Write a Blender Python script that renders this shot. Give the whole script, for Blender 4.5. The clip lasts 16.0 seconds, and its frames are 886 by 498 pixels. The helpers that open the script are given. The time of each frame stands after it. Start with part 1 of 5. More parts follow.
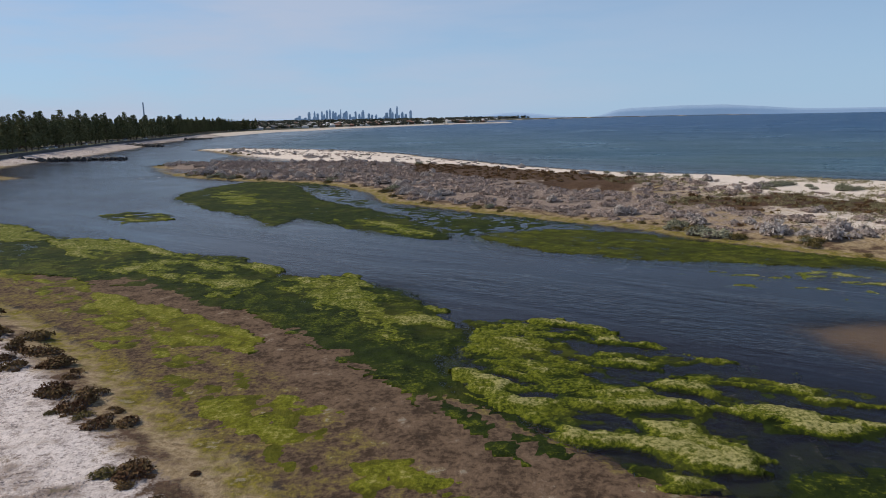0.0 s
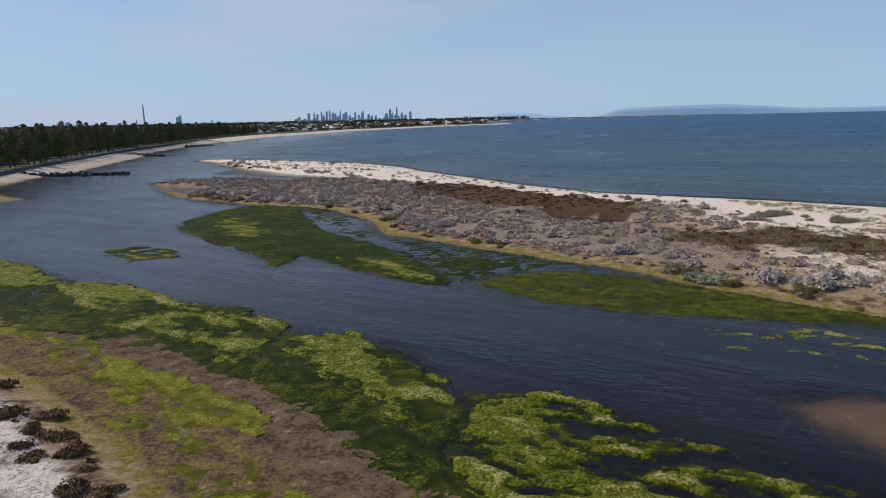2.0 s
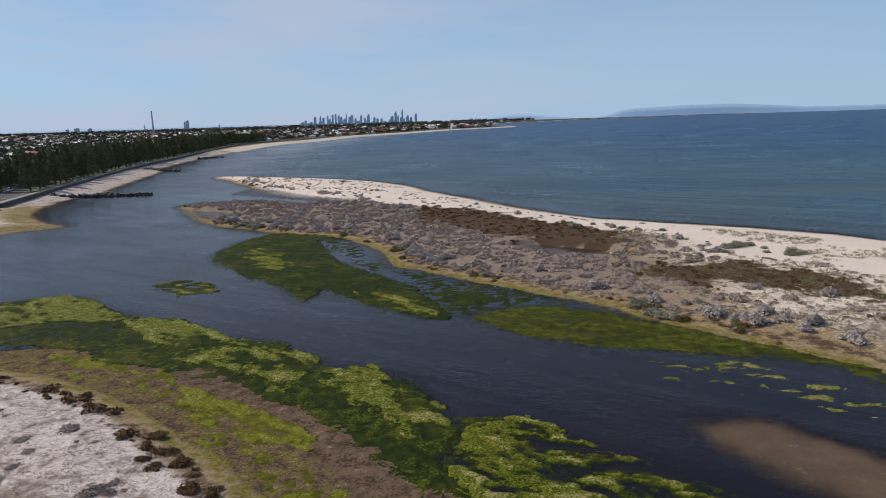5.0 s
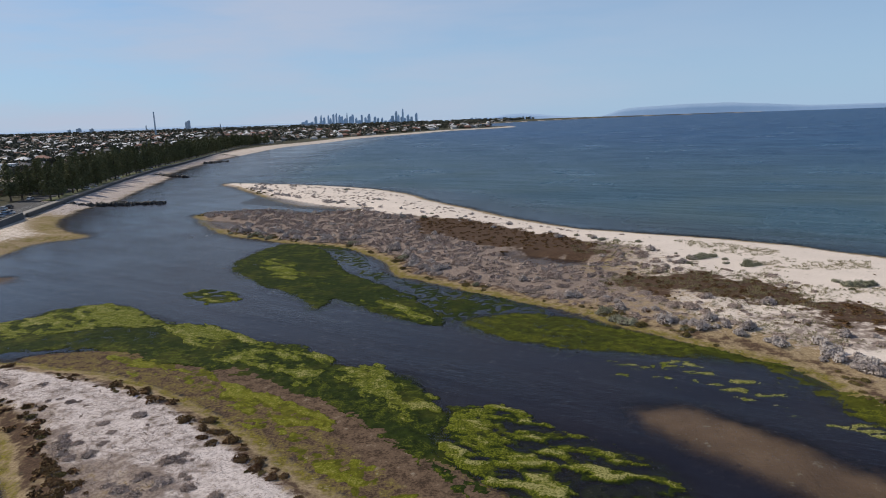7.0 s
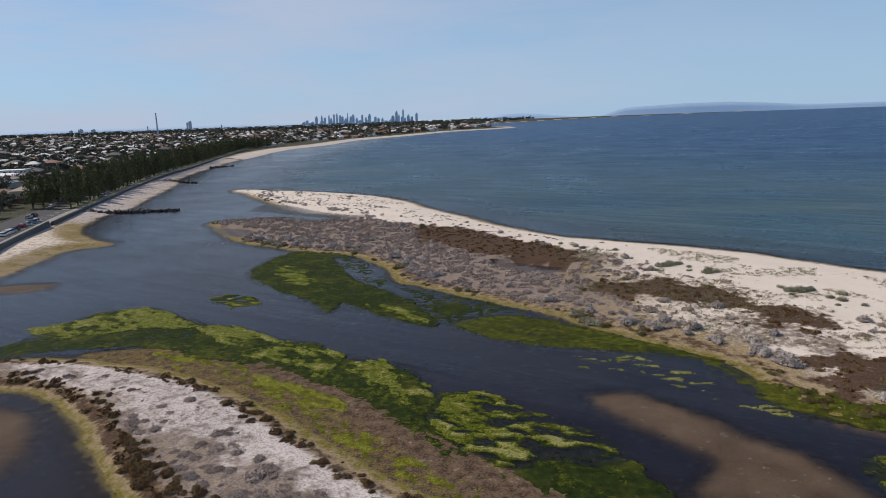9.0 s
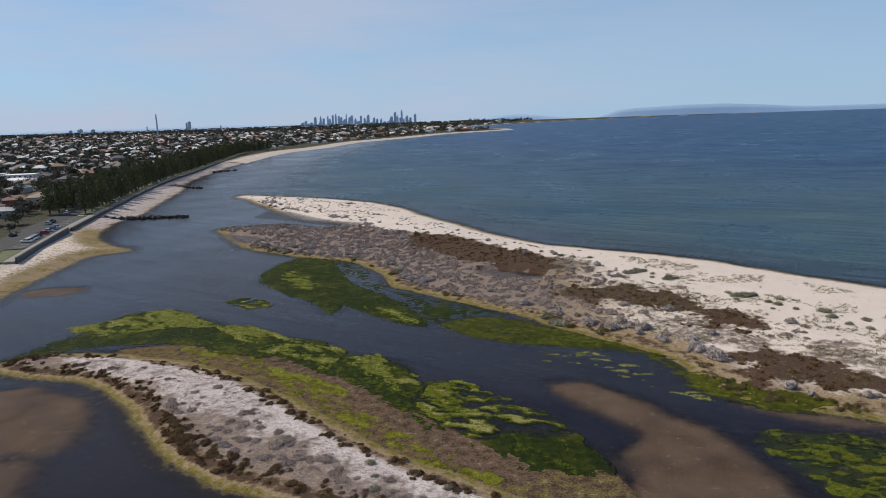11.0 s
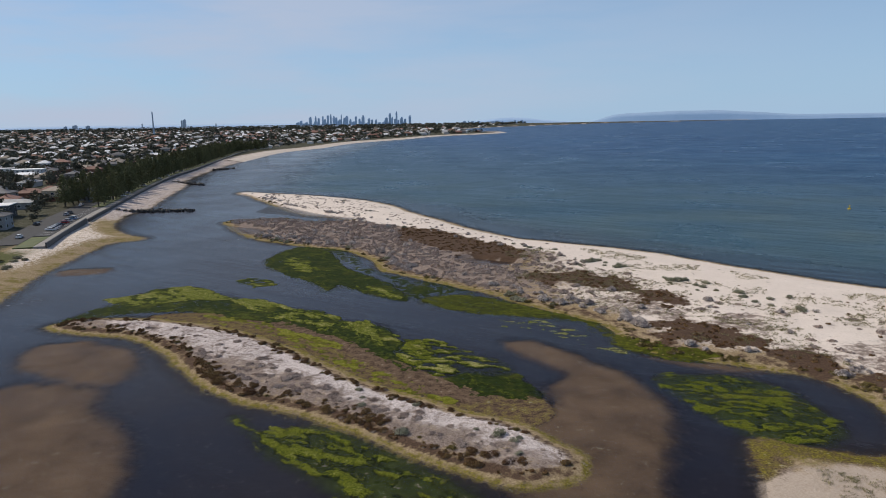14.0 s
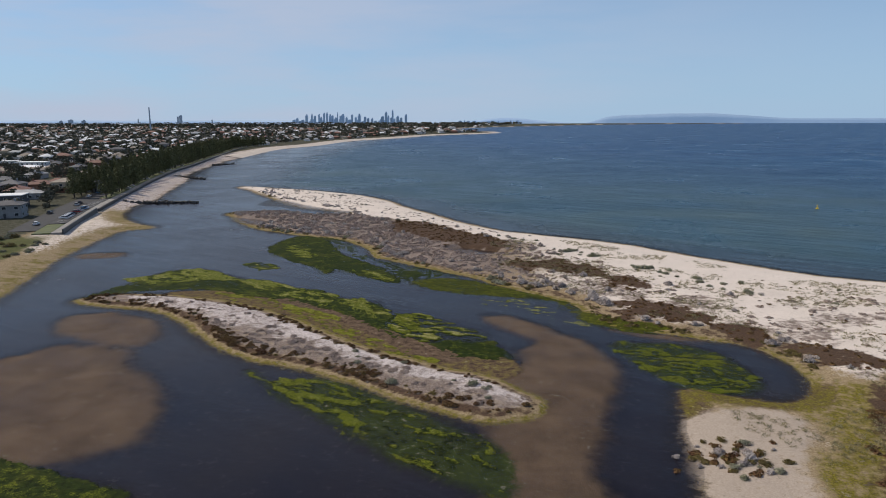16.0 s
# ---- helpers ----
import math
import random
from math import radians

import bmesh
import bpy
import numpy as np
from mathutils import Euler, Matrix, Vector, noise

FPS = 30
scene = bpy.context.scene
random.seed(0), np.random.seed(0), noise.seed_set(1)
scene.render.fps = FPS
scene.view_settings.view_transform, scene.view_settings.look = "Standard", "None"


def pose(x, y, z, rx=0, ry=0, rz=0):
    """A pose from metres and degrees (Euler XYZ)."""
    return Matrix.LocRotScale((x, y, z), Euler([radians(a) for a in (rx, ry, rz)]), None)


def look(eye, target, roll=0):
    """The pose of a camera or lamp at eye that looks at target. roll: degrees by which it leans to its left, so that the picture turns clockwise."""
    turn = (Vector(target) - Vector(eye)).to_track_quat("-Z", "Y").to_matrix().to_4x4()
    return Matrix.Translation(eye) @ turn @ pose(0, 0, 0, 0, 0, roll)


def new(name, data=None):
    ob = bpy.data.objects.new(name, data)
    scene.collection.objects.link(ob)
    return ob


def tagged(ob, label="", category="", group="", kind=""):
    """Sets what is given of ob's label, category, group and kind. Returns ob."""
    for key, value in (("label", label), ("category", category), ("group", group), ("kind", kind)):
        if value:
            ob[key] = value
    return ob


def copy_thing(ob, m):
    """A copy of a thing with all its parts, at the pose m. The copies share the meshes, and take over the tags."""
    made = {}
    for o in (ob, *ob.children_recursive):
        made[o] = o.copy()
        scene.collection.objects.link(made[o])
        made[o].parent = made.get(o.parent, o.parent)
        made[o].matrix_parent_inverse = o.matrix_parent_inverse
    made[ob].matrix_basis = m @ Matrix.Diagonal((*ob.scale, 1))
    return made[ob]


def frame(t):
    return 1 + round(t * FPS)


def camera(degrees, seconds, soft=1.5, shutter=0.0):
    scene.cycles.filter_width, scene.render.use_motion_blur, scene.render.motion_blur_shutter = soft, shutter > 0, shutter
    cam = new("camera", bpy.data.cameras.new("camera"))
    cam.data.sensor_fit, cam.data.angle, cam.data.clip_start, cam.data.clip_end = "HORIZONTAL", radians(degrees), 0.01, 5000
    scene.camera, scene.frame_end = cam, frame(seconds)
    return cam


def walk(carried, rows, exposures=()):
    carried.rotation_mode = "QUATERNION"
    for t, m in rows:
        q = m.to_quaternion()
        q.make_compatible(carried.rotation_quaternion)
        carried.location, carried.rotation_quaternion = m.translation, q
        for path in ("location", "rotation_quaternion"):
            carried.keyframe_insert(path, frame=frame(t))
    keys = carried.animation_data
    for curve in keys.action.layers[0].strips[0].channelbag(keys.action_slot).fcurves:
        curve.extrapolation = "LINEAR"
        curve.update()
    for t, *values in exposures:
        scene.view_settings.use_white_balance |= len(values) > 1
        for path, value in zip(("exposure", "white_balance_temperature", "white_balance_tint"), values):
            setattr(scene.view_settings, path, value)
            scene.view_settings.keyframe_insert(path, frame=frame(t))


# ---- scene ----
cam = camera(68.0, 16.0, soft=1.0)
# seconds, eye x, y, z (metres), yaw, pitch, roll (degrees)
ROWS = [
    (0, 0.01, 0.00, 12.88, -0.039, -11.123, -1.065),
    (0.5, -0.08, 0.03, 13.94, -0.096, -11.188, -1.197),
    (1, -0.08, 0.06, 15.32, -0.083, -11.192, -1.261),
    (1.5, -0.05, 0.04, 16.67, -0.083, -11.163, -1.280),
    (2, 0.05, -0.37, 18.13, -0.027, -11.142, -1.251),
    (2.5, 0.11, -1.48, 19.54, 0.049, -11.132, -1.272),
    (3, 0.21, -3.25, 20.94, 0.154, -11.091, -1.390),
    (3.5, 0.34, -5.39, 22.31, 0.280, -11.070, -1.513),
    (4, 0.50, -7.99, 23.60, 0.407, -11.000, -1.611),
    (6.5, 1.81, -24.79, 30.53, 0.604, -11.136, -1.916),
    (7, 2.15, -28.50, 31.89, 0.619, -11.158, -1.914),
    (7.5, 2.47, -32.49, 33.33, 0.662, -11.215, -1.953),
    (8, 2.82, -36.59, 34.67, 0.673, -11.231, -1.989),
    (8.5, 3.19, -40.74, 36.08, 0.653, -11.236, -2.017),
    (9, 3.63, -45.01, 37.50, 0.679, -11.237, -2.041),
    (11.5, 6.76, -67.37, 44.29, 0.409, -11.221, -1.754),
    (12, 7.38, -71.92, 45.03, 0.289, -11.158, -1.478),
    (12.5, 8.06, -76.36, 45.16, 0.158, -11.140, -1.245),
    (13, 8.63, -80.93, 45.01, 0.066, -11.125, -1.142),
    (13.5, 9.18, -85.49, 44.84, 0.030, -11.107, -1.066),
    (14, 9.67, -90.08, 44.86, -0.071, -11.098, -0.956),
    (14.5, 10.20, -94.61, 44.78, -0.154, -11.103, -0.781),
    (15, 10.75, -99.17, 44.77, -0.225, -11.105, -0.567),
    (15.5, 11.26, -103.72, 44.85, -0.309, -11.133, -0.374),
    (16, 11.34, -108.50, 45.00, -0.546, -11.154, -0.168),
]


def eye_pose(x, y, z, yaw, pitch, roll):
    return pose(x, y, z, 90 + pitch, 0, yaw) @ pose(0, 0, 0, 0, 0, roll)


walk(cam, [(t, eye_pose(*r)) for t, *r in ROWS])

# ---- sky and sun ----
SUN_EL, SUN_AZ = 40.0, -66.0      # degrees; azimuth from +y towards +x
world = bpy.data.worlds.new("sky")
scene.world = world
world.use_nodes = True
wn, wl = world.node_tree.nodes, world.node_tree.links
wn.clear()
sky = wn.new("ShaderNodeTexSky")
sky.sky_type = "NISHITA"
sky.sun_disc = False
sky.sun_elevation, sky.sun_rotation = radians(SUN_EL), radians(SUN_AZ)
sky.altitude, sky.air_density, sky.dust_density, sky.ozone_density = 0, 0.9, 0.35, 3.0
geo = wn.new("ShaderNodeTexCoord")
stretch = wn.new("ShaderNodeMapping")
stretch.inputs["Scale"].default_value = (1.6, 1.6, 9.0)
stretch.inputs["Rotation"].default_value = (0.06, -0.10, 0.4)
veil = wn.new("ShaderNodeTexNoise")
veil.inputs["Scale"].default_value, veil.inputs["Detail"].default_value, veil.inputs["Roughness"].default_value = 1.5, 6.0, 0.55
split = wn.new("ShaderNodeSeparateXYZ")
side = wn.new("ShaderNodeMapRange")      # the thin cloud lies towards the sun
side.inputs["From Min"].default_value, side.inputs["From Max"].default_value = 0.75, -0.55
side.interpolation_type = "SMOOTHSTEP"
cover = wn.new("ShaderNodeMapRange")
cover.inputs["From Min"].default_value, cover.inputs["From Max"].default_value = 0.36, 0.62
both = wn.new("ShaderNodeMath")
both.operation = "MULTIPLY"
amount = wn.new("ShaderNodeMath")
amount.operation = "MULTIPLY_ADD"
amount.inputs[1].default_value, amount.inputs[2].default_value = 0.85, 0.04
cloud = wn.new("ShaderNodeMixRGB")
cloud.inputs[2].default_value = (5.5, 6.2, 7.8, 1)
rise = wn.new("ShaderNodeMapRange")      # sea haze thickens towards the horizon
rise.inputs["From Min"].default_value, rise.inputs["From Max"].default_value = 0.0, 0.45
rise.inputs["To Min"].default_value, rise.inputs["To Max"].default_value = 0.85, 0.0
haze = wn.new("ShaderNodeMixRGB")
haze.inputs[2].default_value = (4.25, 6.35, 8.8, 1)
tint = wn.new("ShaderNodeMixRGB")
tint.blend_type, tint.inputs[0].default_value, tint.inputs[2].default_value = "MULTIPLY", 1.0, (0.80, 0.93, 1.11, 1)
back = wn.new("ShaderNodeBackground")
back.inputs["Strength"].default_value = 0.085
wout = wn.new("ShaderNodeOutputWorld")
wl.new(geo.outputs["Generated"], stretch.inputs["Vector"])
wl.new(stretch.outputs["Vector"], veil.inputs["Vector"])
wl.new(geo.outputs["Generated"], split.inputs["Vector"])
wl.new(split.outputs["X"], side.inputs["Value"])
wl.new(veil.outputs["Fac"], cover.inputs["Value"])
wl.new(cover.outputs["Result"], both.inputs[0])
wl.new(side.outputs["Result"], both.inputs[1])
wl.new(both.outputs[0], amount.inputs[0])
wl.new(sky.outputs["Color"], tint.inputs[1])
wl.new(split.outputs["Z"], rise.inputs["Value"])
wl.new(rise.outputs["Result"], haze.inputs[0])
wl.new(tint.outputs["Color"], haze.inputs[1])
wl.new(haze.outputs["Color"], cloud.inputs[1])
wl.new(amount.outputs[0], cloud.inputs[0])
wl.new(cloud.outputs["Color"], back.inputs["Color"])
wl.new(back.outputs["Background"], wout.inputs["Surface"])

sun_data = bpy.data.lights.new("sun", "SUN")
sun_data.energy, sun_data.angle, sun_data.color = 3.8, radians(0.6), (1.0, 0.89, 0.74)
sun = new("sun", sun_data)
az, el = radians(SUN_AZ), radians(SUN_EL)
SUN_WAY = Vector((math.sin(az) * math.cos(el), math.cos(az) * math.cos(el), math.sin(el)))
sun.matrix_world = look(SUN_WAY * 300, (0, 0, 0))
scene.view_settings.exposure = 0.0


# ---- noise and outlines ----
rng = np.random.default_rng(7)
TABLE = rng.random((256, 256))


def value_noise(x, y):
    xi, yi = np.floor(x).astype(int), np.floor(y).astype(int)
    u, v = x - xi, y - yi
    u, v = u * u * (3 - 2 * u), v * v * (3 - 2 * v)
    a, b = TABLE[xi & 255, yi & 255], TABLE[(xi + 1) & 255, yi & 255]
    c, d = TABLE[xi & 255, (yi + 1) & 255], TABLE[(xi + 1) & 255, (yi + 1) & 255]
    return (a + (b - a) * u) * (1 - v) + (c + (d - c) * u) * v


def fbm(x, y, size, octaves=4, shift=0.0, gain=0.5):
    """Noise of about 0 to 1 whose largest lumps are size metres across."""
    x, y = np.asarray(x, float) / size + 17.3 * shift + 40, np.asarray(y, float) / size + 9.1 * shift + 40
    total, weight, w = 0.0, 0.0, 1.0
    for _ in range(octaves):
        total, weight = total + w * value_noise(x, y), weight + w
        x, y, w = 2.03 * x + 5.2, 2.03 * y + 1.7, w * gain
    return total / weight


def smooth(x, lo, hi):
    t = np.clip((np.asarray(x, float) - lo) / (hi - lo), 0, 1)
    return t * t * (3 - 2 * t)


def curve(points, closed=True, steps=4):
    """A smooth line through a few points of the plan."""
    p = np.array(points, float)
    n, out = len(p), []
    for i in range(n if closed else n - 1):
        a, b, c, d = (p[j % n] if closed else p[min(max(j, 0), n - 1)] for j in (i - 1, i, i + 1, i + 2))
        for s in np.arange(steps) / steps:
            out.append(0.5 * (2 * b + (c - a) * s + (2 * a - 5 * b + 4 * c - d) * s * s + (3 * b - a - 3 * c + d) * s ** 3))
    if not closed:
        out.append(p[-1])
    return np.array(out)


def inside(outline, x, y, reach=40.0):
    """Metres inside an outline (minus: outside), down to -reach."""
    x, y = np.asarray(x, float), np.asarray(y, float)
    shape, x, y = x.shape, x.ravel(), y.ravel()
    result = np.full(len(x), -reach)
    lo, hi = outline.min(0) - reach, outline.max(0) + reach
    near = np.flatnonzero((x > lo[0]) & (x < hi[0]) & (y > lo[1]) & (y < hi[1]))
    px, py = x[near], y[near]
    best, within = np.full(len(px), 1e18), np.zeros(len(px), bool)
    for (ax, ay), (bx, by) in zip(outline, np.roll(outline, -1, 0)):
        dx, dy = bx - ax, by - ay
        t = np.clip(((px - ax) * dx + (py - ay) * dy) / (dx * dx + dy * dy + 1e-9), 0, 1)
        best = np.minimum(best, (px - ax - t * dx) ** 2 + (py - ay - t * dy) ** 2)
        if ay != by:
            within ^= ((ay > py) != (by > py)) & (px < ax + (py - ay) * dx / (dy if dy else 1e-9))
    d = np.sqrt(best)
    result[near] = np.where(within, d, np.maximum(-d, -reach))
    return result.reshape(shape)


# ---- the plan, in metres ----
SEA_EDGE = [(-122.8, 347.8), (-105, 340), (-66, 317), (-34, 289), (-15, 260), (-4, 233), (10.6, 206), (25.5, 176), (41, 156), (61, 142),
            (79, 128), (93.5, 110), (106, 94), (117, 82), (129, 73), (145, 64), (190, 36), (280, -20), (420, -120)]
SPIT_BACK = [(420, -300), (60, -300), (42, -130), (42, -60), (44.4, -37), (45.8, -30), (48, -19), (53, -5), (60.6, -7.5), (67, -10), (73.6, -7),
             (77, 3), (76.5, 12), (74, 17.5), (68, 21), (60, 25), (52, 29), (47, 34), (45.7, 45), (41, 54), (36, 58.5), (29.5, 66), (21.5, 77),
             (12, 85), (2, 95), (-8.5, 106), (-14, 122), (-24, 137.5), (-37, 145), (-51, 155), (-70, 172), (-91, 211)]
INLET = [(-82, 219), (-66, 221), (-50, 210), (-34, 212), (-46, 223), (-62, 236), (-84, 272), (-112, 322), (-124, 338)]
ISLAND = [(-81, 53.7), (-75, 60), (-59.5, 59), (-45.6, 54), (-31.6, 46.5), (-19, 34.5), (-8.8, 23.5), (0, 15), (8, 9.5), (15, 5), (22, 0.5), (27, -6), (28.4, -10),
          (25.8, -14.3), (18.7, -15.6), (11.8, -12.1), (4.5, -7.7), (-6, 1), (-15.3, 7), (-25, 11.7), (-34, 19.3), (-47, 35.5), (-59, 45.7), (-71, 48.4)]
COAST = [(-101, 40), (-103, 58), (-109, 84), (-115, 109), (-119, 141), (-118.7, 162), (-110, 170), (-124, 182), (-138, 201), (-149, 231), (-152, 252),
         (-152, 275), (-158, 297), (-168, 342), (-181, 400), (-198, 446), (-214, 548), (-229, 695), (-237, 930), (-203, 1078), (-174, 1326),
         (-89, 1534), (8, 1814), (170, 2020), (232, 2195), (190, 2350)]
COAST_FAR = [(60, 2600), (180, 3200), (600, 3700), (1100, 4100), (1900, 4500), (2000, 5200), (-5200, 5200), (-5200, -900), (-300, -900), (-120, -300), (-103, -60)]
FLAT = [(24.5, 36.5), (33.2, 31), (40, 22.9), (43.8, 13.3), (41.8, 0.2), (37.2, -14.2), (33, -25.3), (30, -45), (33, -70), (8, -90), (12, -50), (19, -32.8), (20.9, -20.6), (23, -12), (21, -3), (20, 6), (26.4, 8), (27.5, 15), (31, 22), (28, 28.5)]
SHOAL_A = [(-73, 35), (-70, 41), (-58.3, 36.6), (-52.3, 28.7), (-53.5, 22.5), (-66.9, 26)]
SHOAL_B = [(-72, 4), (-66.7, 20.5), (-50.4, 12), (-36.2, -5.3), (-32.8, -20), (-39, -26), (-50, -25), (-64, -14)]
SHOAL_C = [(-109, 111), (-103, 114), (-97, 113), (-103, 108)]
LIP = [(46, 31), (52, 28), (60, 24), (66, 20.5), (60, 21), (51, 25)]
WEED_N = [(-81, 56), (-76, 68), (-73.6, 76), (-71, 85.5), (-62, 89.3), (-50, 81), (-40.7, 73.6), (-29.3, 66.4), (-20.8, 63), (-14.5, 55.6), (-8, 52.5), (-2.7, 49), (-0.5, 41), (1.5, 40.5),
          (7, 40), (12.8, 34.5), (21, 27), (22, 23), (25.3, 12.1), (24, 10.3), (18, 11), (13, 14), (7.7, 19.5), (2, 24.3), (-2.5, 30), (-7, 35.2), (-12.4, 42.2), (-20.4, 48.6), (-30, 54.2), (-40, 58.7), (-51, 64.3), (-61.7, 65), (-72.5, 60.7)]
WEED_MID = [(-47.8, 118), (-48.3, 132.4), (-45.4, 142), (-40.6, 147), (-30, 137), (-23, 116), (-15, 102.5), (-6, 89.8), (0.5, 72.5), (-4.8, 74), (-12.7, 81.8), (-19.6, 89), (-21.4, 82), (-25.7, 89.5), (-38.3, 104.4)]
WEED_DOT = [(-50, 94), (-45.2, 100.5), (-37.5, 92), (-41.3, 87.5)]
WEED_S = [(-23.7, 6), (-18, 1.4), (-9.8, 1.3), (-1.7, -3), (9.6, -13.6), (16.7, -20.5), (20, -26.2), (19.5, -36), (11.9, -31.5), (4.7, -26.4), (-1.4, -19.4), (-9, -11.8), (-15.9, -5.8)]
WEED_E = [(46, 19), (55, 20), (63.2, 16.5), (67.6, 10.3), (68, 2), (66, -5), (58.3, -6.5), (54.3, -3.5), (50.6, 1.1), (48.2, 9.2)]
WEED_SW = [(-60, -20), (-49, -26), (-43, -28), (-34, -32), (-25, -38), (-30, -60), (-80, -60)]
WEED_BANK = [(4.2, 72), (10.4, 76), (20, 73.8), (28.6, 65.2), (36.4, 58.3), (43.3, 51.3), (46.3, 47.1), (41, 50.5), (34.5, 53.8), (22.6, 57.4), (13, 61.4)]
PUFFS = [(0.5, 32), (2, 38), (7, 40.5), (13, 35), (21, 27.5), (22, 22.5), (18, 21), (13.4, 22.5), (9.5, 20.5), (4.8, 24)]
MUD = [(-36, 57), (-28.7, 55.5), (-20, 48.6), (-12.9, 43), (-6, 35.9), (-2.5, 30.8), (1.5, 26), (4.5, 23), (9, 18.5), (16, 11.5), (14, 9.5), (7, 14), (2, 20),
       (-1, 23.5), (-3.7, 27), (-8.3, 31.9), (-14, 38.4), (-25, 48.2)]
MUDFLAT = [(-60, 62.5), (-48, 64), (-34, 60.5), (-22, 53), (-14, 46.5), (-7, 39.5), (-2, 33.5), (4, 26), (10, 20), (18, 13.5), (26, 11), (27, 4), (22, 0), (15, 4),
           (8, 8), (0, 13), (-9, 21), (-19, 32), (-31, 44), (-45, 52), (-58, 57)]
SAMPHIRE_A = [(-9, 174), (3, 178), (16, 165), (31, 142), (38, 122), (33, 112), (25, 119), (16, 124), (5.6, 139), (-5, 152)]
SAMPHIRE_B = [(33.5, 96), (42, 97), (54, 92), (61, 80), (65.5, 70), (71, 62.5), (65, 58), (59, 63), (54, 73), (44.6, 78.7), (35.6, 85)]
SAMPHIRE_C = [(56, 47), (66, 45), (71, 40), (74, 32.4), (78.4, 26.7), (88, 14), (104, -6), (112, -12), (104, -20), (90, -2), (79, 14), (73, 21), (69, 27), (61.5, 33), (54.5, 37)]
CREEK = [(-86, 246), (-84, 268), (-71, 262), (-55, 241), (-39, 224), (-28, 218), (-38, 210), (-54, 220), (-68, 232)]
EDGE_POOL = [(-86, 200), (-77, 196), (-69, 192), (-62, 183), (-66, 176), (-75, 181)]
SCRUB_LINE = [(-91, 222), (-85, 240), (-62, 231), (-45, 220), (-28, 205), (-15, 190), (-3, 181), (8, 171), (20, 153), (32, 138), (45, 124), (55, 108), (62, 96), (72, 84), (85, 66), (110, 40), (150, 10), (170, -80)]
SAND_SPOT = [(46, -19), (51, -14), (60.8, -12), (67, -16), (65.5, -23), (60, -31), (55, -46), (43, -46)]
BANK = [(41, 50), (46, 47), (50, 39), (56, 33), (63, 28), (58, 25), (50, 28), (44, 34)]
POOL = [(14, 119), (19, 123), (26, 119), (33, 114), (36, 108.5), (30, 106), (23, 107.5), (17, 112)]

OUT = {
    "spit": curve(SEA_EDGE + SPIT_BACK + INLET), "island": curve(ISLAND), "coast": curve(COAST + COAST_FAR, steps=3),
    "flat": curve(FLAT), "shoal_a": curve(SHOAL_A), "shoal_b": curve(SHOAL_B), "shoal_c": curve(SHOAL_C), "lip": curve(LIP), "weed_n": curve(WEED_N), "weed_mid": curve(WEED_MID),
    "weed_dot": curve(WEED_DOT), "weed_s": curve(WEED_S), "weed_e": curve(WEED_E), "weed_sw": curve(WEED_SW), "weed_bank": curve(WEED_BANK),
    "puffs": curve(PUFFS), "mud": curve(MUD), "mudflat": curve(MUDFLAT), "sam_a": curve(SAMPHIRE_A), "sam_b": curve(SAMPHIRE_B), "sam_c": curve(SAMPHIRE_C), "pool": curve(POOL), "creek": curve(CREEK), "edge_pool": curve(EDGE_POOL), "scrub": curve(SCRUB_LINE + SPIT_BACK[2:]), "sand_spot": curve(SAND_SPOT), "bank": curve(BANK),
}
SEA_LINE = curve(SEA_EDGE, closed=False)
FAR = 4800.0


def far_rise(x, y):
    """The sheet lifts a little towards its rim, which stands in for the sea beyond it."""
    return 12.0 * smooth(np.hypot(x, y), 2300, 4800)


